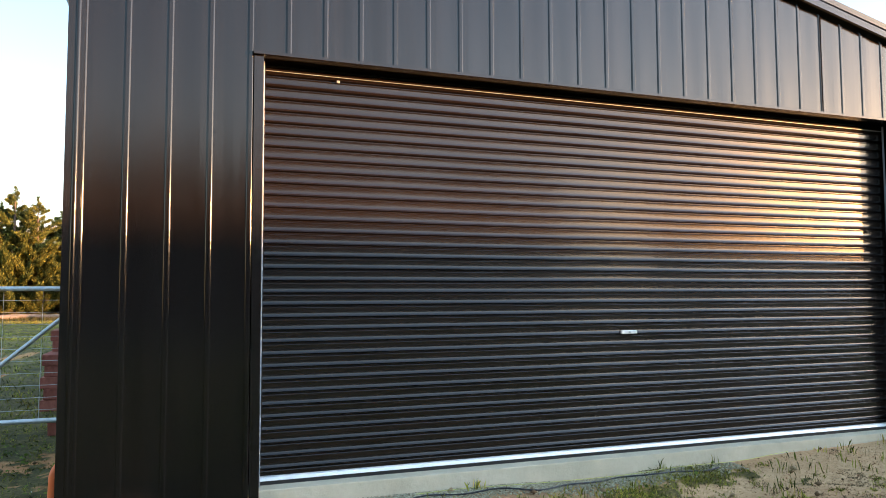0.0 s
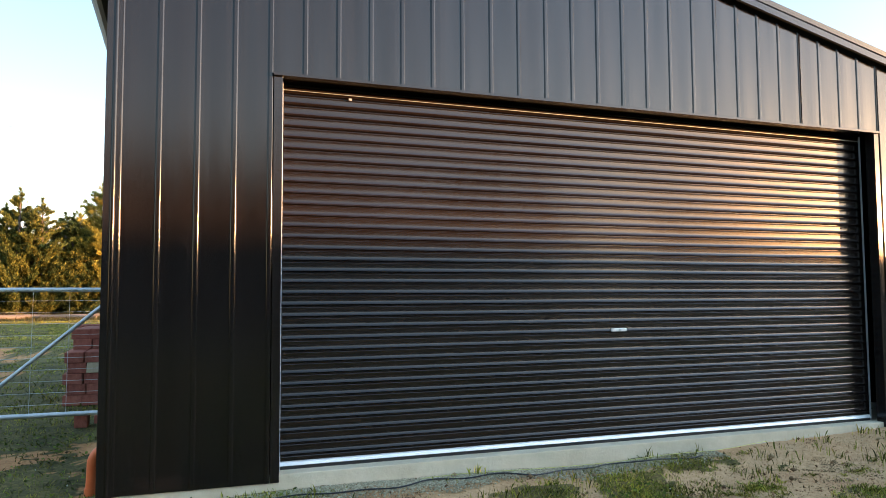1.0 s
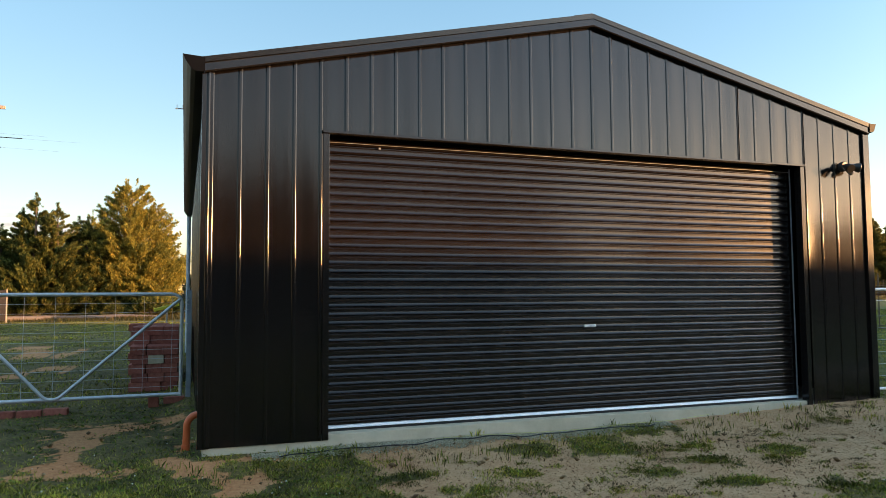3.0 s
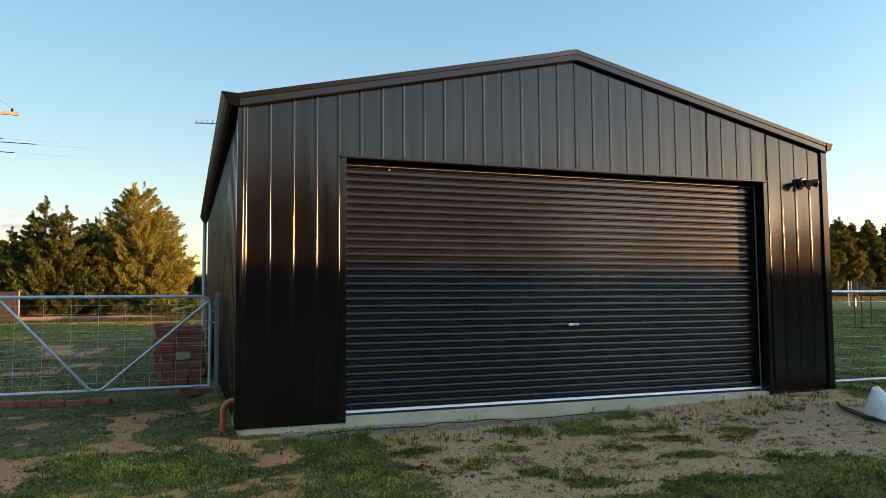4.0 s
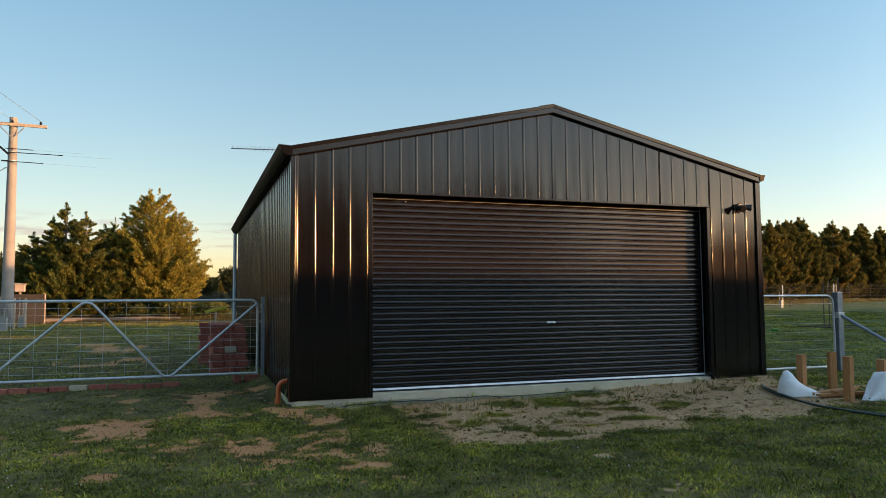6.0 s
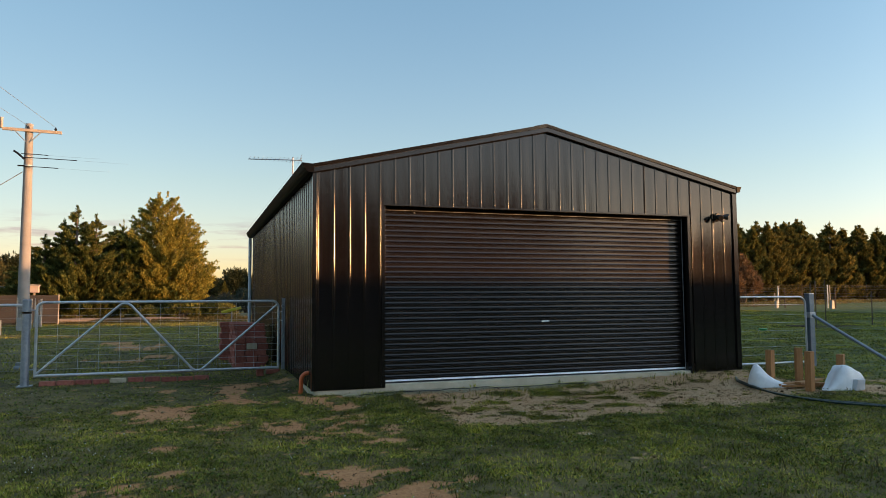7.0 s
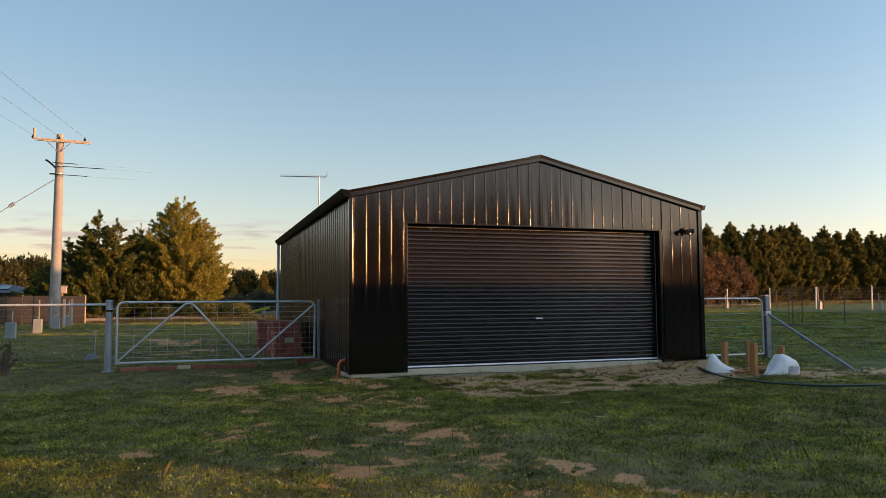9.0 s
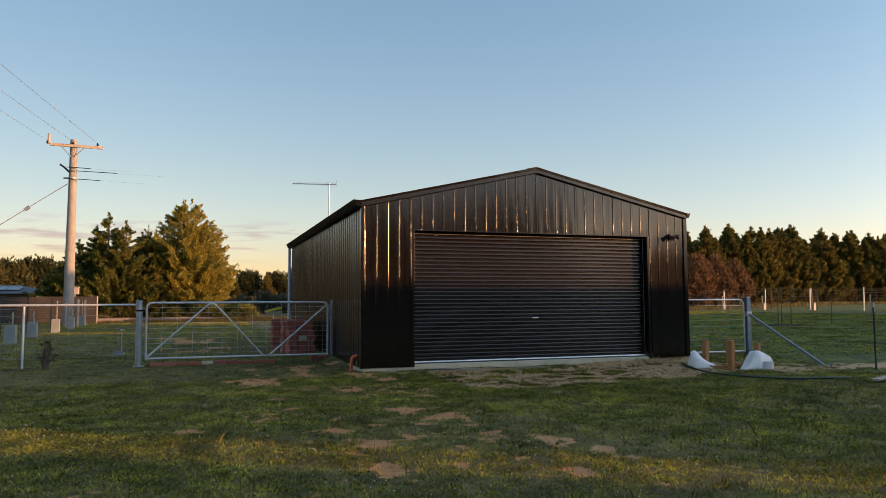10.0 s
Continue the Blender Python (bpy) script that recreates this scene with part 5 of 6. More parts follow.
# the big golden cypress and the firs beside it
gold = conifer("cypress_tree", 11, 10.3, 3.55, GOLDEN, "broad golden-green cypress tree lit by low sun", limbs=400, per=80, size=0.205, rise=0.72, tips=5, low=0.01, belly=0.24, power=0.60, fan=0.36, blur=0.72)
plant(gold, -4.35, 56.5, 1.04, 40, 0.97)
fir_a = conifer("fir_tree", 12, 9.0, 3.05, FIR, "dark green fir tree with ragged pointed top", limbs=170, per=125, size=0.235, rise=0.55, tips=2, belly=0.16, power=0.82, fan=0.32, blur=0.46, ragged=0.40, group="firs by the paddock")
plant(fir_a, -10.6, 54.0, 1.02, 10, 0.93)
replant(fir_a, -9.35, 54.6, 0.95, 130, 0.87)
replant(fir_a, -12.9, 55.2, 0.95, 220, 0.70)
replant(fir_a, -7.6, 55.9, 0.95, 300, 0.78)
replant(fir_a, -6.6, 55.4, 0.90, 75, 0.62)
replant(fir_a, -8.3, 57.2, 1.05, 30, 0.80)
replant(fir_a, -11.7, 56.0, 1.0, 260, 0.74)
replant(fir_a, -13.9, 57.0, 0.9, 160, 0.58)
replant(gold, -8.4, 66.0, 0.55, 200, 0.84)

# the long conifer row on the rise
row_a = conifer("row_cypress", 21, 9.0, 2.7, CYPRESS, "tall dark cypress in a long windbreak row", limbs=200, per=54, size=0.32, rise=0.62, belly=0.20, power=0.90, fan=0.30, blur=0.55, ragged=0.34, spire=1.7, group="windbreak cypresses")
row_b = conifer("row_cypress", 22, 8.6, 2.7, CYPRESS, "tall dark cypress in a long windbreak row", limbs=200, per=54, size=0.32, rise=0.50, tips=2, belly=0.24, power=0.88, fan=0.30, blur=0.55, ragged=0.34, spire=1.6, group="windbreak cypresses")
row_c = conifer("row_cypress", 23, 8.9, 2.5, CYPRESS, "narrow dark conifer in a long windbreak row", limbs=200, per=52, size=0.32, rise=0.55, belly=0.18, power=1.0, fan=0.30, blur=0.55, ragged=0.36, spire=1.8, group="windbreak cypresses")
kinds = (row_a, row_b, row_c)
rr = random.Random(8)
first = set()
for k in range(36):
    x = 22.0 + 1.72 * k + rr.uniform(-0.4, 0.4)
    y = 49.5 + rr.uniform(-0.9, 0.9)
    s = rr.uniform(0.88, 1.00) * (0.97 if 48 < x < 55 else 0.87)
    kd = kinds[(k * 7 + k // 3) % 3]
    if kd.name not in first:
        first.add(kd.name)
        plant(kd, x, y, s, rr.uniform(0, 360))
    else:
        replant(kd, x, y, s, rr.uniform(0, 360), s * rr.uniform(0.92, 1.05))
for k in range(22):
    x, y, s = 25 + 2.7 * k + rr.uniform(-0.5, 0.5), 52.8 + rr.uniform(-0.6, 0.6), rr.uniform(0.84, 0.92)
    replant(kinds[k % 3], x, y, s * 1.45, rr.uniform(0, 360), s)


def bush(name, seed, h, w, mat, label, n=1500, size=0.30, category="shrub", group="", trunk=0.25, lumps=14):
    """A rounded, lumpy crown on a short forked trunk."""
    rng = np.random.default_rng(seed)
    t = thing(name, label, category, group=group)
    tb = bmesh.new()
    cs = []
    for k in range(lumps):
        phi, q = k * 2.4, math.sqrt((k + 0.5) / lumps)
        c = np.array([math.cos(phi) * q * w * 0.62, math.sin(phi) * q * w * 0.62, h * (trunk + (0.92 - trunk) * (1 - 0.75 * q * q) * rng.uniform(0.55, 1.0))])
        cs.append(c)
        tube(tb, [(0, 0, -0.2), (c[0] * 0.4, c[1] * 0.4, c[2] * 0.5), tuple(c)], [0.02 * h + 0.03, 0.012 * h + 0.02, 0.01], 5)
    part("trunk", tb, BARK, t)
    cs = np.array(cs)
    pick = rng.integers(0, lumps, n)
    d = rng.normal(0, 1, (n, 3))
    d /= np.linalg.norm(d, axis=1, keepdims=True)
    p = cs[pick] + d * (rng.uniform(0.45, 1.0, (n, 1)) * np.array([w * 0.36, w * 0.36, h * 0.20]))
    p[:, 2] = np.maximum(p[:, 2], 0.05)
    crown = new("crown", spray_mesh("crown", p, d + np.array([0, 0, 0.5]), np.full(n, size), mat, rng, 6))
    crown.parent = t
    return t


rus = bush("russet_shrub", 31, 4.6, 2.2, RUSSET, "russet autumn-leaved shrub before the dark windbreak", 1500, 0.34, group="russet shrubs", trunk=0.12)
plant(rus, 39.3, 46.3, 1.0, 0)
for x, s, a in ((42.0, 0.98, 80), (44.4, 0.90, 200), (36.6, 1.05, 140), (40.6, 0.90, 250), (34.0, 0.95, 20)):
    replant(rus, x, 46.6, s, a)
gum = bush("gum_tree", 32, 8.5, 4.2, GUM, "distant rounded gum tree with open crown", 1500, 0.6, "tree", "distant gum trees", 0.3, 18)
plant(gum, 6.0, 150, 1.0, 0)
rr = random.Random(12)
for x, y, s in ((12.0, 148, 0.95), (18, 155, 1.05), (1.5, 160, 0.8), (26, 150, 1.0), (34, 160, 1.1), (-36, 118, 1.15), (-29, 126, 1.12), (-32.5, 122, 1.05), (-40, 120, 1.2), (-26.5, 129, 1.0), (-46, 130, 1.15), (-23, 135, 0.95), (-55, 120, 1.0), (-18, 150, 0.7), (45, 150, 1.0)):
    replant(gum, x, y, s, rr.uniform(0, 360))
for x, y, s in ((9.5, 143, 0.8), (15.0, 143, 0.72), (21, 146, 0.85), (3.5, 140, 0.55)):
    replant(row_c, x, y, s * 1.05, rr.uniform(0, 360))
grey = bush("grey_shrub", 33, 2.3, 1.9, GREYB, "pale grey-green garden shrub", 700, 0.24, group="grey shrubs", trunk=0.08)
plant(grey, 1.0, 74, 1.0, 0)
for x, y, s in ((3.4, 76, 1.2), (5.6, 75, 1.1), (7.6, 78, 1.25), (-0.8, 78, 0.9), (10, 76, 1.1), (-12.6, 61.5, 0.8)):
    replant(grey, x, y, s, rr.uniform(0, 360))
under_b = bush("under_shrub", 34, 1.6, 1.8, FIR, "low olive-green scrub at the foot of trees", 700, 0.25, group="scrub under the trees", trunk=0.05)
plant(under_b, -3.0, 53.5, 1.0, 0)
for k in range(12):
    replant(under_b, -15.0 + 1.35 * k + rr.uniform(-0.4, 0.4), 54.0 + rr.uniform(-1, 2.5), rr.uniform(0.55, 0.95), rr.uniform(0, 360))
WEEDLEAF = leaf_material("dry_weed_leaf", (0.040, 0.036, 0.018), (0.090, 0.075, 0.036), (0.15, 0.12, 0.06))
weed = bush("weed", 35, 0.58, 0.17, WEEDLEAF, "dry spindly weed growing beside the fence", 60, 0.055, "plant", trunk=0.1, lumps=9)
plant(weed, -6.40, 6.58, 1.1, 0)
# unseen trees added behind the camera, to darken what the steel reflects
for k in range(34):
    x = -58 + 3.0 * k + rr.uniform(-0.5, 0.5)
    if x < 24:
        replant(kinds[k % 3], x, -36 + rr.uniform(-1, 1), rr.uniform(1.05, 1.3), rr.uniform(0, 360))

# ---- turf ----
def grass_material():
    m = material("grass_blade", (0.07, 0.1, 0.03), 0.7, 0, 0.12)
    geo = m.node_tree.nodes.new("ShaderNodeNewGeometry")
    c = ramp(m, geo.outputs["Random Per Island"], [(0.0, (0.022, 0.030, 0.005)), (0.38, (0.115, 0.126, 0.022)), (0.74, (0.330, 0.335, 0.070)), (0.90, (0.300, 0.220, 0.060)), (1.0, (0.440, 0.320, 0.120))])
    wide = ramp(m, noise_node(m, 0.8, 5, 0.62), [(0.36, (0.60, 0.62, 0.58)), (0.52, (1.0, 1.02, 0.95)), (0.66, (1.60, 1.55, 1.15))])
    c = mix(m, 1.0, c, wide, "MULTIPLY")
    clump = ramp(m, noise_node(m, 2.6, 4, 0.6), [(0.36, (0.62, 0.69, 0.6)), (0.62, (1.60, 1.58, 1.20))])
    c = mix(m, 1.0, c, clump, "MULTIPLY")
    put(m, "Base Color", c)
    tr = m.node_tree.nodes.new("ShaderNodeBsdfTranslucent")
    m.node_tree.links.new(c, tr.inputs["Color"])
    ms = m.node_tree.nodes.new("ShaderNodeMixShader")
    ms.inputs[0].default_value = 0.35
    m.node_tree.links.new(m.node_tree.nodes["Principled BSDF"].outputs[0], ms.inputs[1])
    m.node_tree.links.new(tr.outputs[0], ms.inputs[2])
    m.node_tree.links.new(ms.outputs[0], m.node_tree.nodes["Material Output"].inputs["Surface"])
    return m


GRASS = grass_material()
CLOVER = leaf_material("clover_leaf", (0.033, 0.055, 0.009), (0.110, 0.152, 0.024), (0.267, 0.304, 0.061))
DEAD = leaf_material("dead_leaf", (0.080, 0.056, 0.032), (0.160, 0.112, 0.064), (0.27, 0.195, 0.110))
ROUGHG = leaf_material("rough_grass_blade", (0.045, 0.045, 0.018), (0.080, 0.075, 0.028), (0.125, 0.100, 0.045))
STRAW = leaf_material("dry_stalk", (0.10, 0.088, 0.036), (0.17, 0.145, 0.060), (0.25, 0.21, 0.095))
PETAL = material("clover_flower", (0.52, 0.51, 0.44), 0.8)


def fast_mesh(name, v, k, mat):
    """v: faces x k corners x 3."""
    nf = len(v)
    me = bpy.data.meshes.new(name)
    me.vertices.add(nf * k)
    me.vertices.foreach_set("co", v.astype(np.float32).ravel())
    me.loops.add(nf * k)
    me.loops.foreach_set("vertex_index", np.arange(nf * k, dtype=np.int32))
    me.polygons.add(nf)
    me.polygons.foreach_set("loop_start", np.arange(0, nf * k, k, dtype=np.int32))
    me.update(calc_edges=True)
    me.materials.append(mat)
    return me


def free_ground(x, y):
    """False where the garage and its slab stand."""
    return ~((x > XL - 0.03) & (x < XR + 0.03) & (y > FRONT - 0.02) & (y < BACK + 0.05))


def scatter(rng, x0, x1, y0, y1, n, keep):
    x, y = rng.uniform(x0, x1, n), rng.uniform(y0, y1, n)
    ok = (rng.uniform(0, 1, n) < keep(x, y)) & free_ground(x, y)
    return x[ok], y[ok]


def turf_keep(x, y):
    patch = 0.62 + 0.55 * rough_field(0.8 * x + 2, 0.8 * y)
    return np.clip((1 - bare_soil(x, y)) ** 1.6 * np.clip(patch, 0.35, 1.0), 0, 1)


def blades(name, rng, x, y, per, tall, width, mat, label, spread=0.03, lean=0.6):
    n = len(x) * per
    X, Y = np.repeat(x, per) + rng.normal(0, spread, n), np.repeat(y, per) + rng.normal(0, spread, n)
    Z = ground_z(X, Y) - 0.008
    h = np.repeat(tall * rng.uniform(0.5, 1.3, len(x)), per) * rng.uniform(0.45, 1.15, n)
    a = rng.uniform(0, 2 * np.pi, n)
    d = np.stack([np.cos(a), np.sin(a), np.zeros(n)], 1)
    s = np.stack([-np.sin(a + rng.uniform(-1, 1, n)), np.cos(a), np.zeros(n)], 1) * (width * rng.uniform(0.6, 1.3, n))[:, None]
    b = np.stack([X, Y, Z], 1)
    up = np.array([0, 0, 1.0])
    ln = (rng.uniform(0.1, 1, n) * lean)[:, None] * h[:, None]
    mid = b + up * (h * 0.62)[:, None] + d * ln * 0.4
    tip = b + up * (h * 0.92)[:, None] + d * ln
    v = np.stack([b - s, b + s, mid + 0.75 * s, tip, mid - 0.75 * s], 1)
    return tagged(new(name, fast_mesh(name, v, 5, mat)), label, "grass", kind="stuff")


rng = np.random.default_rng(5)
x, y = scatter(rng, -9.0, 8.5, -6.0, 9.5, 78000, turf_keep)
blades("turf_grass", rng, x, y, 6, 0.032, 0.0022, GRASS, "short patchy green turf grass", 0.03, 1.2)
x, y = scatter(rng, -5.5, 4.5, -1.0, 4.2, 30000, turf_keep)
blades("turf_grass", rng, x, y, 6, 0.028, 0.0022, GRASS, "short patchy green turf grass")
# a dense nap of short fine blades, clumped
def nap(name, rng, x, y, per, tall, width, mat, label):
    n = len(x) * per
    X, Y = np.repeat(x, per) + rng.normal(0, 0.022, n), np.repeat(y, per) + rng.normal(0, 0.022, n)
    h = np.repeat(tall * rng.uniform(0.4, 1.4, len(x)), per) * rng.uniform(0.5, 1.2, n)
    a = rng.uniform(0, 2 * np.pi, n)
    b = np.stack([X, Y, ground_z(X, Y) - 0.006], 1)
    s = np.stack([-np.sin(a), np.cos(a), np.zeros(n)], 1) * (width * rng.uniform(0.6, 1.4, n))[:, None]
    tip = b + np.stack([np.cos(a) * h * 0.9, np.sin(a) * h * 0.9, h * 0.75], 1)
    return tagged(new(name, fast_mesh(name, np.stack([b - s, b + s, tip], 1), 3, mat)), label, "grass", kind="stuff")


x, y = scatter(rng, -8.0, 7.5, -6.0, 4.0, 120000, turf_keep)
nap("turf_nap", rng, x, y, 7, 0.036, 0.0042, GRASS, "dense short green turf")
# longer tufts at the slab, the posts and along the bare patches
x, y = scatter(rng, -1.2, 7.0, 3.2, 4.02, 260, lambda a, b: np.clip(0.5 + 0.9 * rough_field(2.1 * a, 1.2 * b), 0, 0.8))
blades("tall_tufts", rng, x, y, 9, 0.07, 0.0028, GRASS, "longer grass tufts beside the slab", 0.04)
x, y = scatter(rng, -8.5, 8.2, -5.5, 3.4, 9000, lambda a, b: np.clip(0.1 + 0.6 * rough_field(1.4 * a + 1, 1.4 * b) - 0.5 * bare_soil(a, b), 0, 0.5))
blades("tall_tufts", rng, x, y, 8, 0.060, 0.003, GRASS, "longer grass tufts in the turf", 0.035)
x, y = scatter(rng, -9.0, 8.0, -6.0, -0.8, 5200, lambda a, b: np.clip(0.35 + 0.5 * rough_field(a, b), 0, 0.8) * turf_keep(a, b))
blades("dry_stalks", rng, x, y, 3, 0.13, 0.0016, STRAW, "thin dry straw-coloured grass stalks", 0.02, 0.45)
# dense green mats on the soil's islands
ip = [(cx, cy, rx, ry, int(900 * rx * ry) + 12) for cx, cy, rx, ry in ISLANDS]
x = np.concatenate([rng.normal(cx, 0.55 * rx, n) for cx, cy, rx, ry, n in ip])
y = np.concatenate([rng.normal(cy, 0.55 * ry, n) for cx, cy, rx, ry, n in ip])
keep = y < FRONT - 0.05
blades("island_tufts", rng, x[keep], y[keep], 14, 0.026, 0.0020, GRASS, "dense low grass mats on bare soil", 0.030, 1.0)
# small ragged tufts scattered over the worn soil, green ones and withered ones
def tufts(name, rng, n, box_, r0, r1, mat, label, tall, keep, per=5):
    x, y = scatter(rng, *box_, n, keep)
    r = r0 + (r1 - r0) * rng.uniform(0, 1, len(x)) ** 3.0
    count = (5200 * r * r).astype(int) + 5
    X, Y, R = np.repeat(x, count), np.repeat(y, count), np.repeat(r, count)
    a, q = rng.uniform(0, 2 * np.pi, len(X)), np.sqrt(rng.uniform(0, 1, len(X)))
    wide = 1 + 0.5 * np.sin(2 * a + 7 * X)
    X, Y = X + R * q * np.cos(a) * 1.5 * wide, Y + R * q * np.sin(a) * wide
    ok = Y < FRONT - 0.02
    return blades(name, rng, X[ok], Y[ok], per, tall, 0.0017, mat, label, 0.014, 1.8)


in_yard = lambda a, b: np.clip(bare_soil(a, b), 0, 1)
tufts("yard_tufts", rng, 130, (0.2, 6.6, 0.9, 3.95), 0.02, 0.16, GRASS, "small green grass tufts on worn soil", 0.022, in_yard)
tufts("withered_tufts", rng, 150, (0.0, 6.6, 0.8, 3.95), 0.012, 0.10, DEAD, "small withered brown tufts on worn soil", 0.012, in_yard)
tufts("withered_tufts", rng, 60, (-3.2, 0.4, -4.2, 5.5), 0.012, 0.06, DEAD, "small withered brown tufts on worn soil", 0.012, in_yard)
# dead brown mats and litter on the worn soil
x, y = scatter(rng, -3.0, 6.8, 0.6, 3.9, 5200, lambda a, b: np.clip((cloudy(2.3 * a + 4, 3.1 * b) - 0.12) * 3, 0, 1) * np.clip(bare_soil(a, b), 0, 1) * 0.55)
blades("dead_mats", rng, x, y, 7, 0.018, 0.0045, DEAD, "flat dead brown weeds on worn soil", 0.035, 1.8)
# clover leaves lying low, and their white flowers
x, y = scatter(rng, -8.5, 8.2, -5.5, 6.6, 150000, lambda a, b: np.clip(0.25 + 0.9 * rough_field(1.1 * a + 7, 1.1 * b + 3), 0.05, 1) * turf_keep(a, b))
n = len(x)
c = np.stack([x, y, ground_z(x, y) + rng.uniform(0.010, 0.045, n)], 1)
nrm = rng.normal(0, 0.35, (n, 3)) + np.array([0, 0, 1.0])
u = np.cross(nrm, rng.normal(0, 1, (n, 3)))
u /= np.linalg.norm(u, axis=1, keepdims=True)
w = np.cross(nrm, u)
w /= np.linalg.norm(w, axis=1, keepdims=True)
r = rng.uniform(0.007, 0.017, (n, 1))
tagged(new("clover", fast_mesh("clover", np.stack([c + u * r, c + w * r, c - u * r, c - w * r], 1), 4, CLOVER)), "low dark green clover leaves in turf", "clover", kind="stuff")
x, y = scatter(rng, -8.5, 8.2, -5.0, 5.5, 15000, lambda a, b: np.clip(0.15 + 0.9 * rough_field(0.9 * a + 5, 0.9 * b + 1), 0.02, 1) * turf_keep(a, b))
n = len(x)
c = np.stack([x, y, ground_z(x, y) + rng.uniform(0.035, 0.065, n)], 1)
r = rng.uniform(0.0035, 0.0075, (n, 1))
ex, ey, ez = np.array([1.0, 0, 0]), np.array([0, 1.0, 0]), np.array([0, 0, 1.0])
octa = [(ex, ey, ez), (ey, -ex, ez), (-ex, -ey, ez), (-ey, ex, ez), (ey, ex, -ez), (-ex, ey, -ez), (-ey, -ex, -ez), (ex, -ey, -ez)]
v = np.concatenate([np.stack([c + a * r, c + b * r, c + d * r], 1) for a, b, d in octa])
tagged(new("clover_flowers", fast_mesh("clover_flowers", v, 3, PETAL)), "tiny white clover flower heads", "flowers", kind="stuff")
# broad-leaved weeds in rosettes
x, y = scatter(rng, -8.0, 8.0, -5.0, 6.4, 60000, lambda a, b: np.clip(0.10 + 1.1 * rough_field(0.7 * a + 9, 0.7 * b + 4), 0.02, 1) * turf_keep(a, b))
n, per = len(x), 6
a = np.tile(np.arange(per) * 2 * np.pi / per, n) + np.repeat(rng.uniform(0, 6.3, n), per) + rng.normal(0, 0.3, n * per)
ln = np.repeat(rng.uniform(0.010, 0.028, n), per) * rng.uniform(0.7, 1.2, n * per)
c = np.repeat(np.stack([x, y, ground_z(x, y) + 0.012], 1), per, 0)
d = np.stack([np.cos(a), np.sin(a), rng.uniform(0.2, 0.9, n * per)], 1) * ln[:, None]
s = np.stack([-np.sin(a), np.cos(a), np.zeros(n * per)], 1) * (ln * 0.3)[:, None]
tagged(new("broadleaf_weeds", fast_mesh("broadleaf_weeds", np.stack([c, c + 0.55 * d + s, c + d - [0, 0, 0.004], c + 0.55 * d - s], 1), 4, CLOVER)), "low broad-leaved weeds in the turf", "weeds", kind="stuff")
# coarser turf further off
x, y = scatter(rng, -26, -0.8, 7.5, 42, 42000, lambda a, b: np.clip(0.75 + 0.5 * rough_field(0.5 * a, 0.5 * b), 0.2, 1) * (1 - bare_soil(a, b)))
blades("paddock_grass", rng, x, y, 5, 0.050, 0.0075, GRASS, "green paddock grass behind the gate", 0.12, 1.1)
x, y = scatter(rng, 6.6, 30, 3, 36, 90000, lambda a, b: np.clip(0.75 + 0.5 * rough_field(0.5 * a, 0.5 * b), 0.2, 1) * (1 - bare_soil(a, b)))
blades("paddock_grass", rng, x, y, 5, 0.036, 0.0085, GRASS, "green paddock grass beyond the small gate", 0.14, 1.5)
x, y = scatter(rng, -26, 12, 42, 56, 9000, lambda a, b: np.clip(0.6 + 0.6 * rough_field(0.3 * a, 0.3 * b), 0.1, 1))
blades("rough_grass", rng, x, y, 5, 0.22, 0.018, ROUGHG, "tall dry rough grass before the trees", 0.25)
x, y = scatter(rng, 30, 80, 36, 50, 9000, lambda a, b: np.clip(0.6 + 0.6 * rough_field(0.3 * a, 0.3 * b), 0.1, 1))
blades("rough_grass", rng, x, y, 4, 0.14, 0.03, STRAW, "dry pale grass strip before the windbreak", 0.25)

# loose gravel and crumbs of soil
GRAVEL = leaf_material("gravel_stone", (0.32, 0.285, 0.225), (0.54, 0.48, 0.38), (0.72, 0.66, 0.54))
GRIT = leaf_material("grit_stone", (0.22, 0.140, 0.078), (0.37, 0.255, 0.150), (0.54, 0.42, 0.28))
CRUMB = leaf_material("soil_crumb", (0.15, 0.085, 0.05), (0.32, 0.20, 0.12), (0.50, 0.35, 0.23))


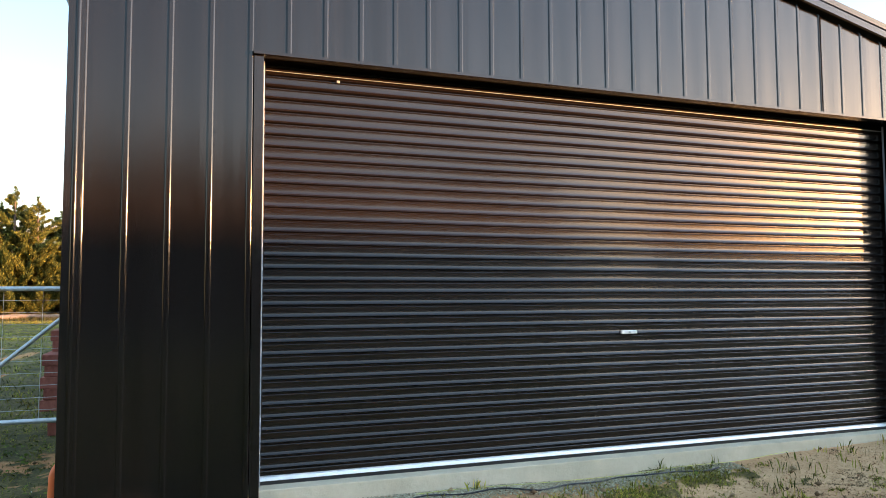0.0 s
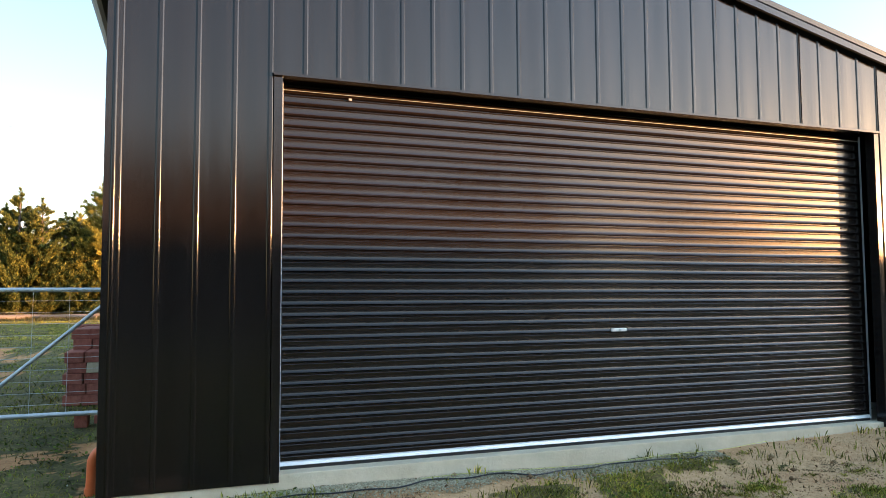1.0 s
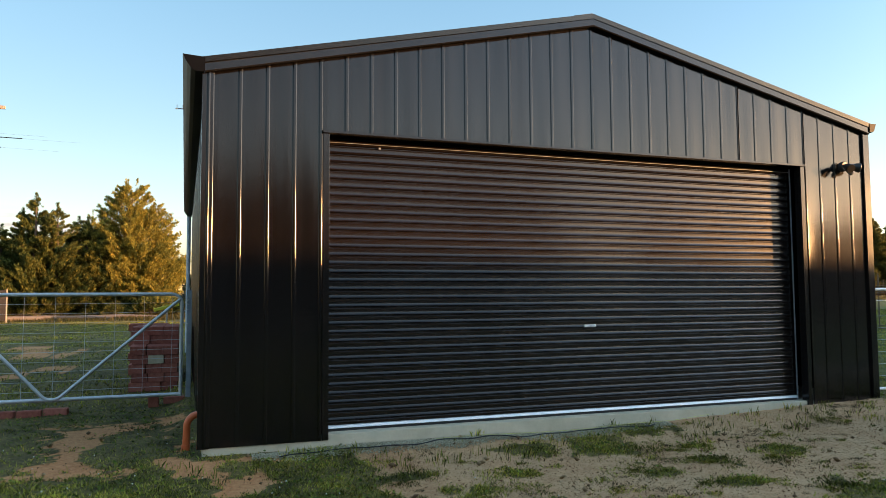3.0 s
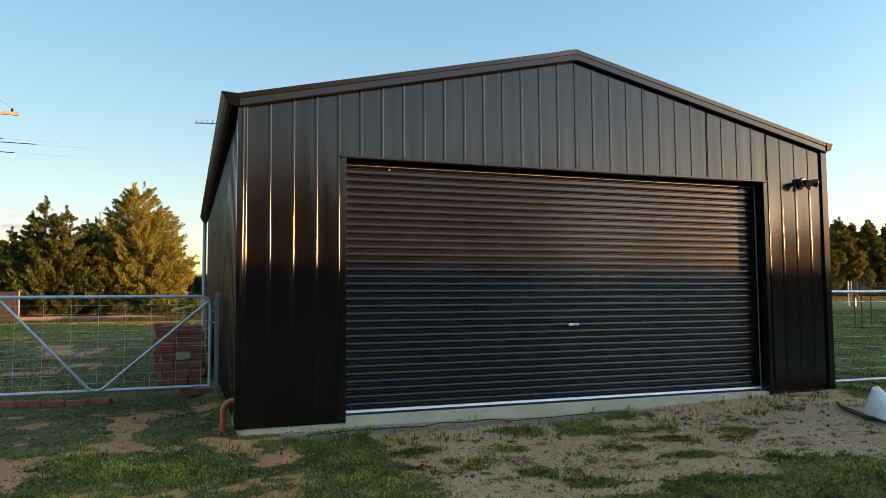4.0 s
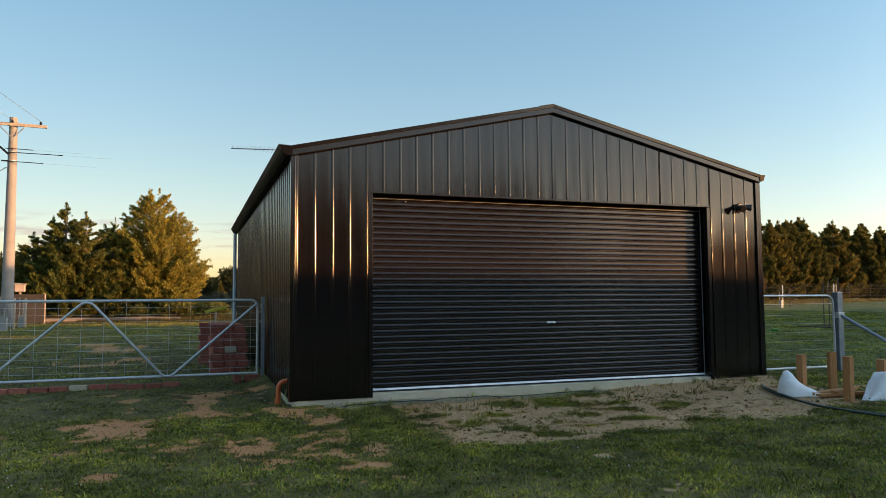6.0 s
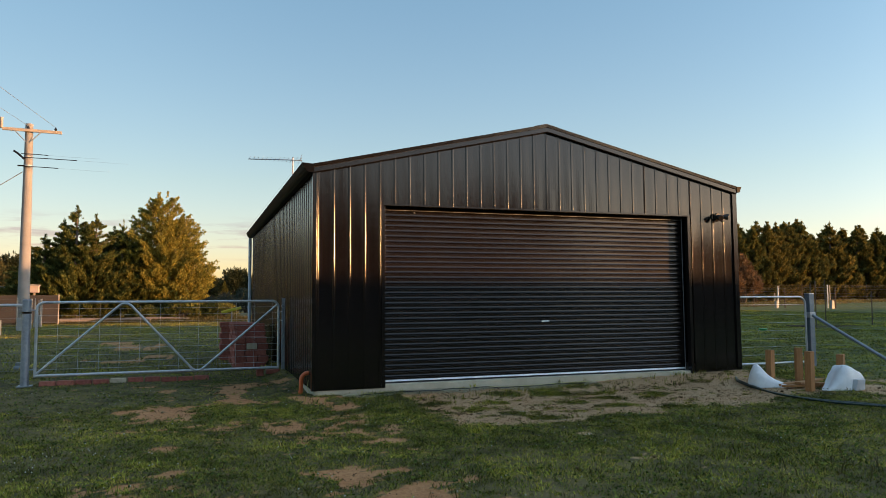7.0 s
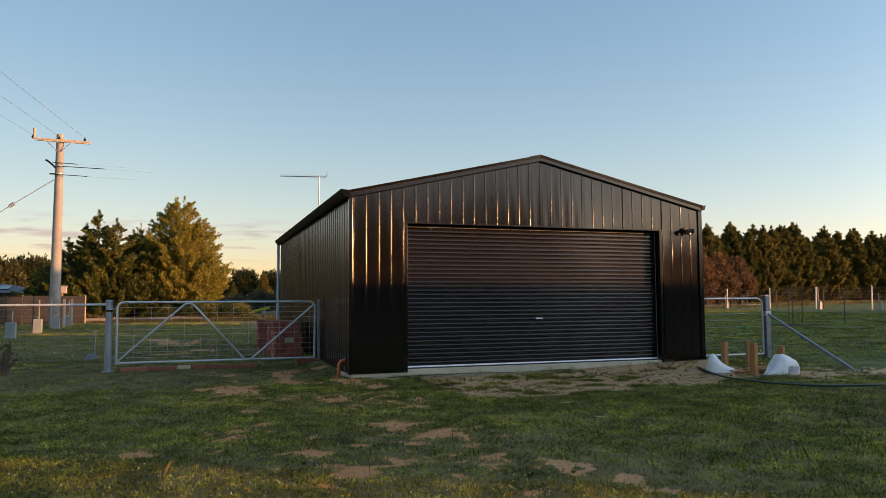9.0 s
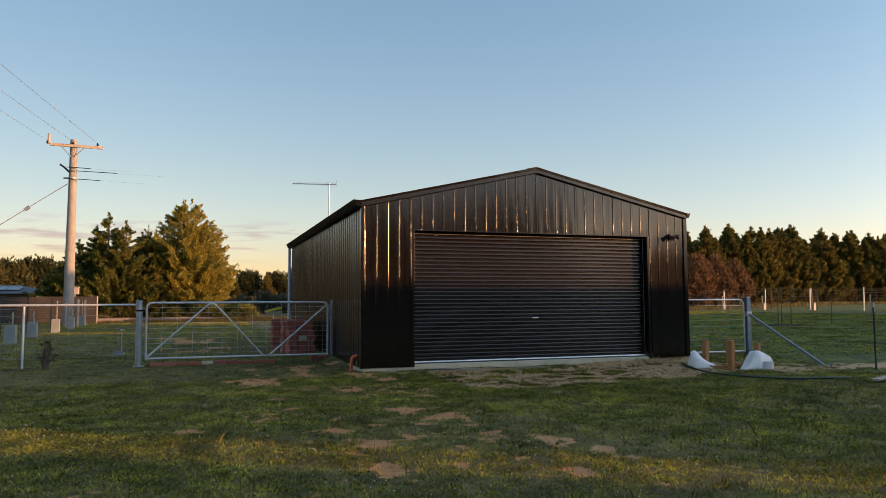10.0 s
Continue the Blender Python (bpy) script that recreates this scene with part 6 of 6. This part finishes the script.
def pebbles(name, rng, x, y, r0, r1, mat, label, category):
    n = len(x)
    r = rng.uniform(r0, r1, (n, 1))
    c = np.stack([x, y, ground_z(x, y) + r[:, 0] * 0.25], 1)
    a = rng.uniform(0, 2 * np.pi, n)
    ex = np.stack([np.cos(a), np.sin(a), rng.normal(0, 0.2, n)], 1) * rng.uniform(0.8, 1.5, (n, 1))
    ey = np.stack([-np.sin(a), np.cos(a), rng.normal(0, 0.2, n)], 1)
    ez = np.tile(np.array([[0, 0, 0.75]]), (n, 1))
    corners = [c + r * q for q in (ex, ey, -ex, -ey, ez * 1.0, -ez)]
    V = np.stack(corners, 1)
    base = (np.arange(n) * 6)[:, None]
    faces = np.array([[0, 1, 4], [1, 2, 4], [2, 3, 4], [3, 0, 4], [1, 0, 5], [2, 1, 5], [3, 2, 5], [0, 3, 5]])
    F = (base[:, :, None] + faces[None]).reshape(-1, 3)
    me = bpy.data.meshes.new(name)
    me.vertices.add(n * 6)
    me.vertices.foreach_set("co", V.astype(np.float32).ravel())
    me.loops.add(F.size)
    me.loops.foreach_set("vertex_index", F.astype(np.int32).ravel())
    me.polygons.add(len(F))
    me.polygons.foreach_set("loop_start", np.arange(0, F.size, 3, dtype=np.int32))
    me.update(calc_edges=True)
    me.materials.append(mat)
    return tagged(new(name, me), label, category, kind="stuff")


x, y = scatter(rng, -0.35, 3.6, 3.55, 4.0, 32000, lambda a, b: np.clip(0.35 + 0.5 * cloudy(2.1 * a, 3 * b) + (b - 3.80) * 3.6 - 0.25 * smooth01((a - 2.4) / 1.0), 0, 1))
pebbles("gravel", rng, x, y, 0.0035, 0.0095, GRAVEL, "grey crushed gravel along the slab edge", "gravel")
x, y = scatter(rng, -4.5, 7.5, -3.5, 6.4, 30000, lambda a, b: np.clip(bare_soil(a, b) * 0.5, 0, 1))
pebbles("soil_crumbs", rng, x, y, 0.003, 0.010, CRUMB, "small crumbs of reddish soil", "soil")
x, y = scatter(rng, 0.0, 6.8, 0.9, 3.9, 42000, lambda a, b: np.clip(bare_soil(a, b) * (0.55 + 0.5 * cloudy(1.9 * a, 1.9 * b)), 0, 1))
pebbles("soil_crumbs", rng, x, y, 0.0018, 0.0055, GRIT, "fine grey-brown grit on worn soil", "soil")
x, y = scatter(rng, -4.5, 7.5, -3.5, 6.4, 900, lambda a, b: np.clip(bare_soil(a, b) * 0.6, 0, 1))
pebbles("clods", rng, x, y, 0.012, 0.028, CRUMB, "scattered clods of reddish soil", "soil")
